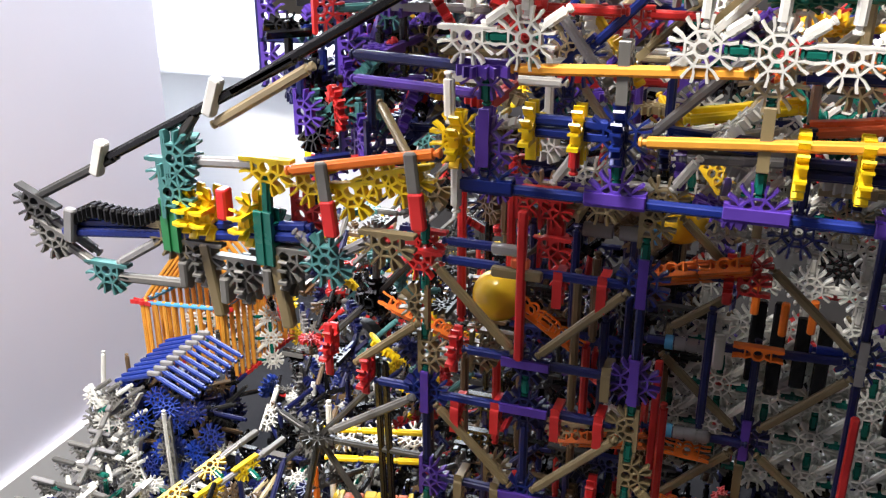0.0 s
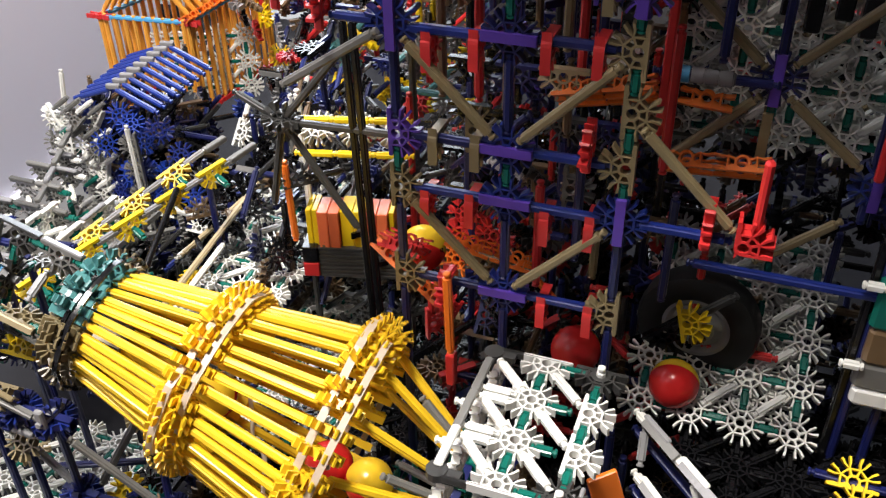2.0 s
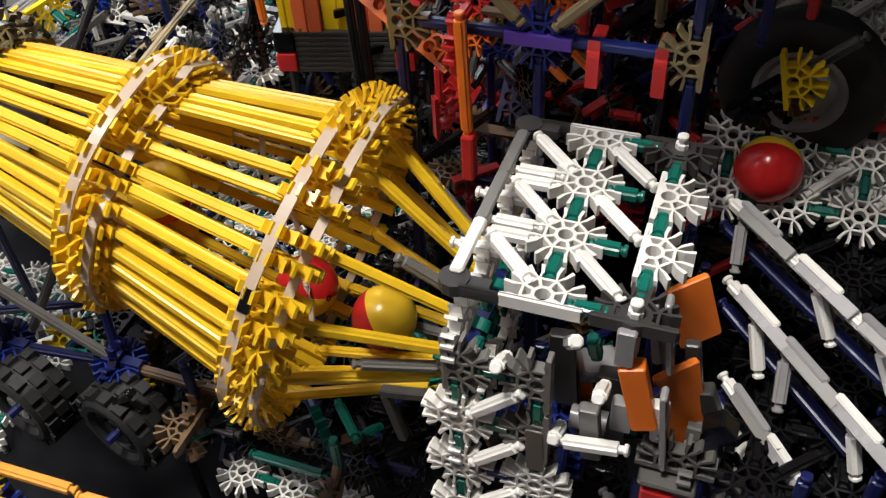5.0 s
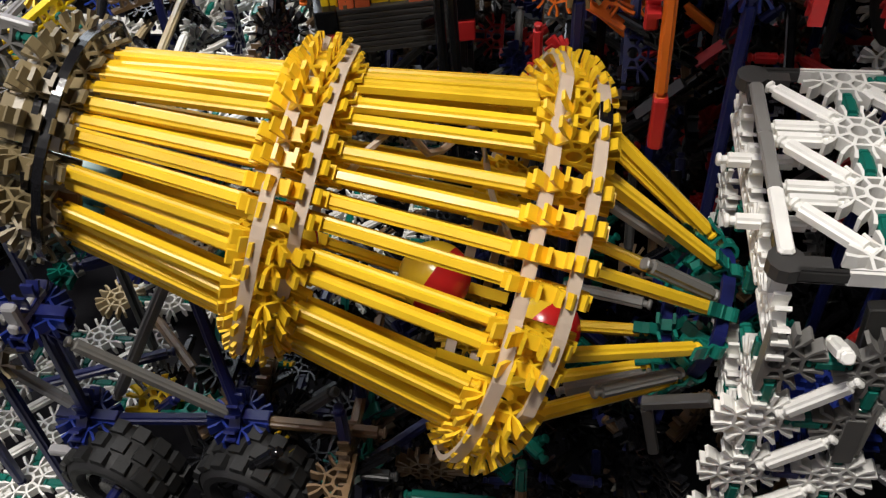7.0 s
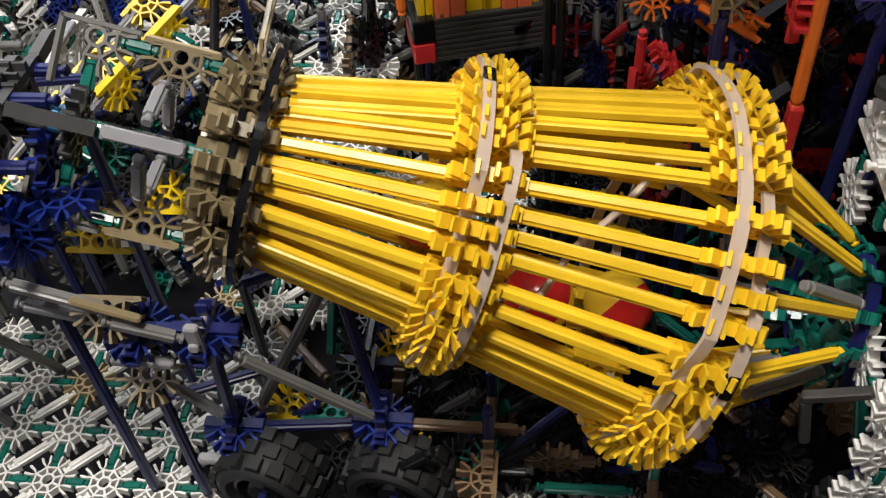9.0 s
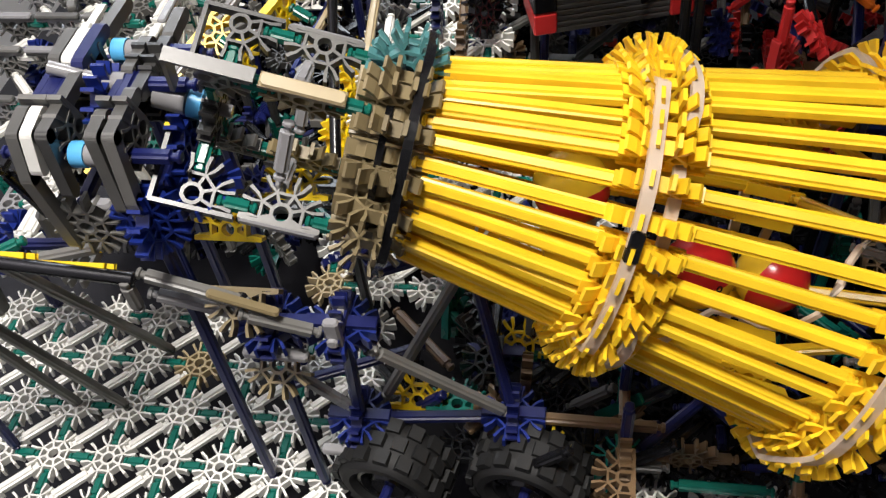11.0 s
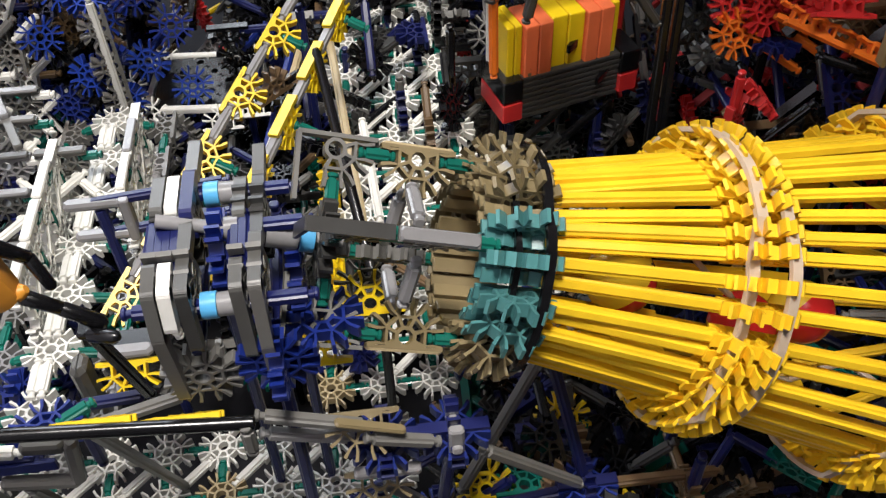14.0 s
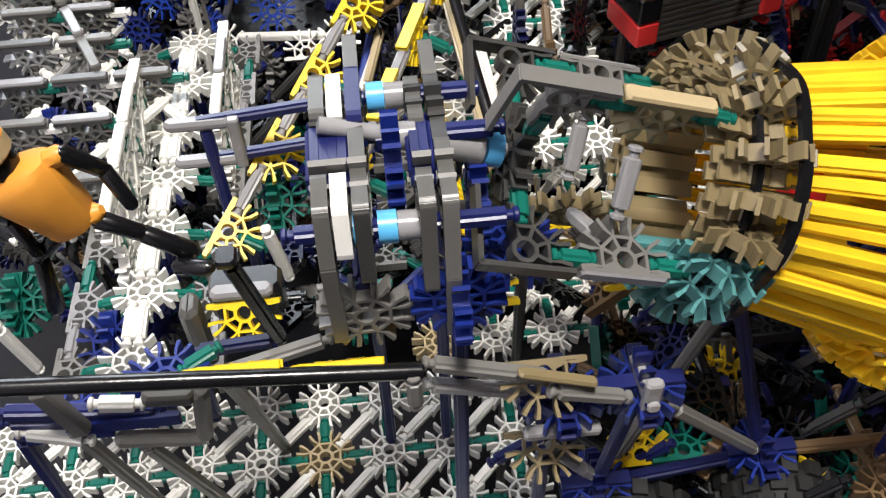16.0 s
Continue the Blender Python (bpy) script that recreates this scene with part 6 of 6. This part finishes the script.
lift_ball = ball("yellow plastic ball rolling down a ramp in the tower", "ball_yellow", pose(-0.17, 0.6, 0.73, 180, 0, 0))
lift_ball_two = ball("red and yellow plastic ball rolling down a ramp in the tower", "ball_red", pose(-0.106, 0.6, 0.739, -80, 0, 0))
drum_ball = ball("yellow and red plastic ball tumbling inside the drum", "ball_yellow", pose(-0.25, 0.5, 0.29, 180, 0, 0))
drum_ball_two = ball("red and yellow plastic ball tumbling inside the drum", "ball_red", pose(-0.25, 0.5, 0.29, 180, 0, 0))
drum_ball_three = ball("yellow plastic ball tumbling in the drum's narrow end", "ball_yellow", pose(-0.36, 0.508, 0.36, 180, 0, 0))

# ---- dark tripod ----
tripod = thing("dark_tripod", "dark grey struts meeting at a star on a black post", "tripod")
star = Vector((-0.37, 0.665, 0.5))
for p in ((-0.31, 0.665, 0.57), (-0.25, 0.665, 0.505), (-0.303, 0.665, 0.4), (-0.42, 0.67, 0.52), (-0.39, 0.665, 0.41)):
    rod(tripod, star, p, "dark", inset=0.003, name="strut")
fan(tripod, star, X, Y, "dark")
fan(tripod, star, X, Z, "dark")
knot = Vector((-0.302, 0.66, 0.664))
for n_, x_ in ((Y, X), (X, Z), (Z, X), (Vector((1, -1, 0)), Z)):
    fan(tripod, knot, x_, n_, "black", name="star")
for p in ((-0.262, 0.66, 0.71), (-0.345, 0.66, 0.62), (-0.3, 0.66, 0.72)):
    rod(tripod, knot, p, "dark", inset=0.003, name="strut")
for x in (-0.306, -0.298):
    rod(tripod, (x, 0.665, 0.6), (x + 0.015, 0.665, 0.0), "black", inset=0, name="post")

# ---- doll on the rocking board ----
FOOT = Vector((-0.625, 0.463, 0.411))


def doll_mesh():
    g = Geo()

    def limb(a, b, r0, r1, k, n=8):
        a, b = Vector(a), Vector(b)
        m = frame_of(a, b - a, Y)
        L = (b - a).length
        q = Geo()
        q.lathe([(-r0 * 0.6, r0 * 0.5), (0, r0), (L, r1), (L + r1 * 0.6, r1 * 0.5)], n)
        g.add([m @ Vector(v) for v in q.v], q.f, k)

    # torso, hips, neck, head
    ax = Vector((-0.22, 0.0, 0.97)).normalized()
    c = Vector((-0.027, 0, 0.037))
    m = frame_of(c, ax, Y)
    rows = [(-0.013, 0.0062, 0.0052), (-0.009, 0.0085, 0.0062), (0.0, 0.0105, 0.0072), (0.008, 0.0128, 0.0075), (0.0115, 0.0118, 0.0065), (0.0135, 0.006, 0.0045)]
    v = [m @ Vector((s, w * math.cos(t) * (1 + 0.12 * abs(math.sin(2 * t))), d * math.sin(t) * (1 + 0.12 * abs(math.sin(2 * t))))) for s, w, d in rows for t in np.linspace(0, 2 * math.pi, 13)[:-1]]
    f = [(r * 12 + i, r * 12 + (i + 1) % 12, r * 12 + 12 + (i + 1) % 12, r * 12 + 12 + i) for r in range(len(rows) - 1) for i in range(12)]
    g.add(v, f + [tuple(range(12)), tuple(reversed(range(60, 72)))], 0)
    hd = c + ax * 0.0245
    limb(c + ax * 0.012, c + ax * 0.019, 0.0052, 0.0055, 1)
    hm = frame_of(hd, ax, Y)
    q = Geo()
    q.lathe([(-0.0078, 0.0045), (-0.0062, 0.0071), (-0.0024, 0.0079), (-0.0024, 0.006)], 16, 2)
    q.lathe([(-0.0024, 0.006), (-0.0022, 0.0078), (0.003, 0.0076), (0.006, 0.006), (0.0078, 0.0028), (0.0079, 0.0022), (0.006, 0.002)], 16)
    for p, kk in ((q.f[:len(q.k) - sum(1 for w in q.k if w == 0)], 2), (q.f[len(q.k) - sum(1 for w in q.k if w == 0):], 0)):
        g.add([hm @ Vector(u) for u in q.v], p, kk)
    side = ax.cross(Y).normalized()
    for s in (-1, 1):
        sh = c + ax * 0.0095 + side * 0.0128 * s
        limb(sh - side * s * 0.001, sh + side * s * 0.0025, 0.0032, 0.003, 0)
        el = sh + side * s * 0.005 - ax * 0.013 + Vector((0, 0.004, 0))
        limb(sh + side * s * 0.003, el, 0.0028, 0.0025, 1)
        limb(el, el - ax * 0.012 - Y * 0.004, 0.0025, 0.0022, 1)
        hip = c - ax * 0.012 + side * 0.006 * s
        limb(hip, hip + side * s * 0.002, 0.0035, 0.003, 0)
    hip = c - ax * 0.013
    limb(hip + Vector((0.006, 0, 0)), (-0.009, 0.0, 0.014), 0.003, 0.0026, 1)
    limb((-0.009, 0.0, 0.014), (0, 0, 0.002), 0.0028, 0.0032, 1)
    limb((-0.004, -0.004, 0.001), (0.006, -0.008, 0.001), 0.003, 0.0026, 1)
    limb(hip + Vector((-0.006, 0, 0)), (-0.045, 0.004, 0.012), 0.003, 0.0026, 1)
    limb((-0.045, 0.004, 0.012), (-0.052, 0.002, -0.008), 0.0028, 0.0032, 1)
    g.v = [tuple(1.2 * q for q in p) for p in g.v]
    return g.mesh("doll", ["amber_skin", "black", "straw"], True)


MATS["amber_skin"] = plastic("orange_figure_plastic", (0.74, 0.31, 0.04), 0.4)
doll = tagged(link("doll", doll_mesh(), None, Matrix.Translation(FOOT)), "orange toy figure with black arms and legs", "doll")
seat = thing("rocking_seat", "black pad on a dark cranked post under the toy figure", "bracket")
block(seat, "pad", FOOT - Vector((0, 0, 0.005)), (0.008, 0.01, 0.004), "black")
rod(seat, FOOT - Vector((0, 0, 0.006)), FOOT - Vector((-0.01, -0.012, 0.075)), "black", inset=0)
rod(seat, FOOT - Vector((-0.01, -0.012, 0.073)), FOOT - Vector((0.03, -0.012, 0.076)), "navy", inset=0)
rod(seat, FOOT - Vector((0.03, -0.012, 0.076)), FOOT - Vector((0.03, -0.012, 0.13)), "navy", inset=0)


# ---- motion ----
def rolling(rows, start):
    """Rows of (seconds, place) to poses: the ball turns as it goes."""
    out, turn, last = [], start.to_3x3().to_4x4(), None
    for t, p in rows:
        p = Vector(p)
        if last is not None and (p - last).length > 1e-5:
            d = p - last
            ax = Z.cross(d)
            if ax.length > 1e-6:
                turn = Matrix.Rotation(max(-1.4, min(1.4, d.length / 0.0195)), 4, ax.normalized()) @ turn
        out.append((t, Matrix.Translation(p) @ turn))
        last = p
    return out


def in_drum(s, a):
    """A ball lying inside the drum at s along it, a degrees round it."""
    r = float(np.interp(s, (0, SB, SC, SD), (RA, RB, RC, RD))) - 0.003 - 0.0195
    return DRUM @ around(s, r, a)


def motions():
    rows = []
    for k in range(17):
        rows.append((float(k), DRUM @ Matrix.Rotation(radians(34.5 * (k - 3)), 4, "X")))
    walk(drum, rows)
    one = ((0, 0.235, -95), (1.5, 0.24, -105), (3, 0.245, -95), (4.2, 0.25, -118), (5.5, 0.255, -92), (6, 0.255, -128), (6.5, 0.223, -115), (7, 0.1825, -114), (7.5, 0.183, -127), (8, 0.173, -139),
           (8.5, 0.214, -97), (9.7, 0.21, -125), (11, 0.214, -119), (11.5, 0.211, -129), (12, 0.213, -122), (12.5, 0.216, -112), (13, 0.216, -102), (14, 0.22, -122), (15, 0.21, -100), (16, 0.22, -118))
    walk(drum_ball, rolling([(t, in_drum(s, a)) for t, s, a in one], pose(0, 0, 0, 180)))
    two = ((0, 0.2, -118), (1.5, 0.205, -100), (3, 0.205, -126), (4.2, 0.2, -90), (5.5, 0.2, -118), (6, 0.21, -88), (6.5, 0.235, -75), (7, 0.242, -93), (7.5, 0.232, -90), (8, 0.233, -134),
           (8.5, 0.172, -84), (9.7, 0.16, -115), (11, 0.17, -110), (11.5, 0.175, -100), (12, 0.176, -108), (12.5, 0.175, -124), (13, 0.172, -100), (14, 0.175, -110), (14.5, 0.178, -85), (15.3, 0.165, -110), (16, 0.17, -120))
    walk(drum_ball_two, rolling([(t, in_drum(s, a)) for t, s, a in two], pose(0, 0, 0, 150)))
    three = ((0, 0.1, -120), (3, 0.1, -105), (5.5, 0.098, -125), (7, 0.1, -100), (8.5, 0.095, -125), (11, 0.092, -142), (12, 0.092, -144), (12.5, 0.094, -147), (13.5, 0.09, -125), (14.5, 0.085, -135), (16, 0.06, -140))
    walk(drum_ball_three, rolling([(t, in_drum(s, a)) for t, s, a in three], pose(0, 0, 0, 200)))
    one_falls = ((0, (-0.171, 0.59, 0.716), (0, -1, 0.1)), (0.3, (-0.167, 0.595, 0.719), (0.1, -1, 0.1)), (0.5, (-0.189, 0.600, 0.726), (0.1, -0.95, 0.2)), (1.0, (-0.181, 0.600, 0.642), (0, -0.7, 0.6)), (1.2, (-0.188, 0.61, 0.516), (0.2, -0.85, 0.4)),
                 (1.5, (-0.177, 0.6, 0.485), (-0.5, -0.8, 0.3)), (1.65, (-0.21, 0.61, 0.47), (-0.4, -0.2, 0.9)), (1.8, (-0.238, 0.62, 0.455), (0, 0.7, 0.7)), (2.4, (-0.2, 0.66, 0.3), (0, 0.8, 0.6)), (3.2, (-0.16, 0.72, 0.0195), (0, 0.8, 0.6)), (16, (-0.16, 0.72, 0.0195), (0, 0.8, 0.6)))
    walk(lift_ball, [(t, Matrix.Translation(p) @ (-Z).rotation_difference(Vector(d)).to_matrix().to_4x4()) for t, p, d in one_falls])
    two_falls = ((0, (-0.051, 0.66, 0.767), (0, -1, 0)), (0.3, (-0.081, 0.62, 0.766), (-0.7, -0.7, 0)), (0.5, (-0.113, 0.610, 0.734), (-0.2, -0.95, 0)), (1.0, (-0.104, 0.610, 0.607), (0.4, -0.7, 0.5)), (1.2, (-0.047, 0.62, 0.581), (0.75, -0.6, 0.2)),
                 (1.5, (-0.06, 0.62, 0.49), (0.3, -0.9, -0.3)), (1.65, (-0.08, 0.61, 0.43), (0, -0.3, -0.95)), (1.8, (-0.093, 0.6, 0.394), (0, 0.7, -0.7)), (2.1, (-0.093, 0.6, 0.376), (0, 0.8, -0.5)), (2.5, (-0.1, 0.62, 0.3), (0, 0.8, -0.5)), (3.2, (-0.1, 0.7, 0.0195), (0, 0.8, -0.5)), (16, (-0.1, 0.7, 0.0195), (0, 0.8, -0.5)))
    walk(lift_ball_two, [(t, Matrix.Translation(p) @ Z.rotation_difference(Vector(d)).to_matrix().to_4x4()) for t, p, d in two_falls])
    sway = ((0, -0.62, 0.415, 0), (1.3, -0.605, 0.42, 18), (2.6, -0.63, 0.41, -10), (4.0, -0.605, 0.42, 18), (5.3, -0.63, 0.41, -10), (6.6, -0.605, 0.42, 18), (8.0, -0.63, 0.41, -10), (9.4, -0.605, 0.42, 18), (10.8, -0.628, 0.41, -10),
            (12.0, -0.602, 0.42, 24), (12.8, -0.61, 0.418, 6), (13.5, -0.6, 0.42, 16), (14.0, -0.617, 0.407, -12), (14.5, -0.626, 0.411, -9), (15.0, -0.624, 0.404, 10), (15.5, -0.626, 0.41, -4), (16, -0.636, 0.409, -14))
    walk(doll, [(t, Matrix.Translation((x, FOOT.y, z)) @ Matrix.Rotation(radians(a), 4, "Y")) for t, x, z, a in sway])


motions()
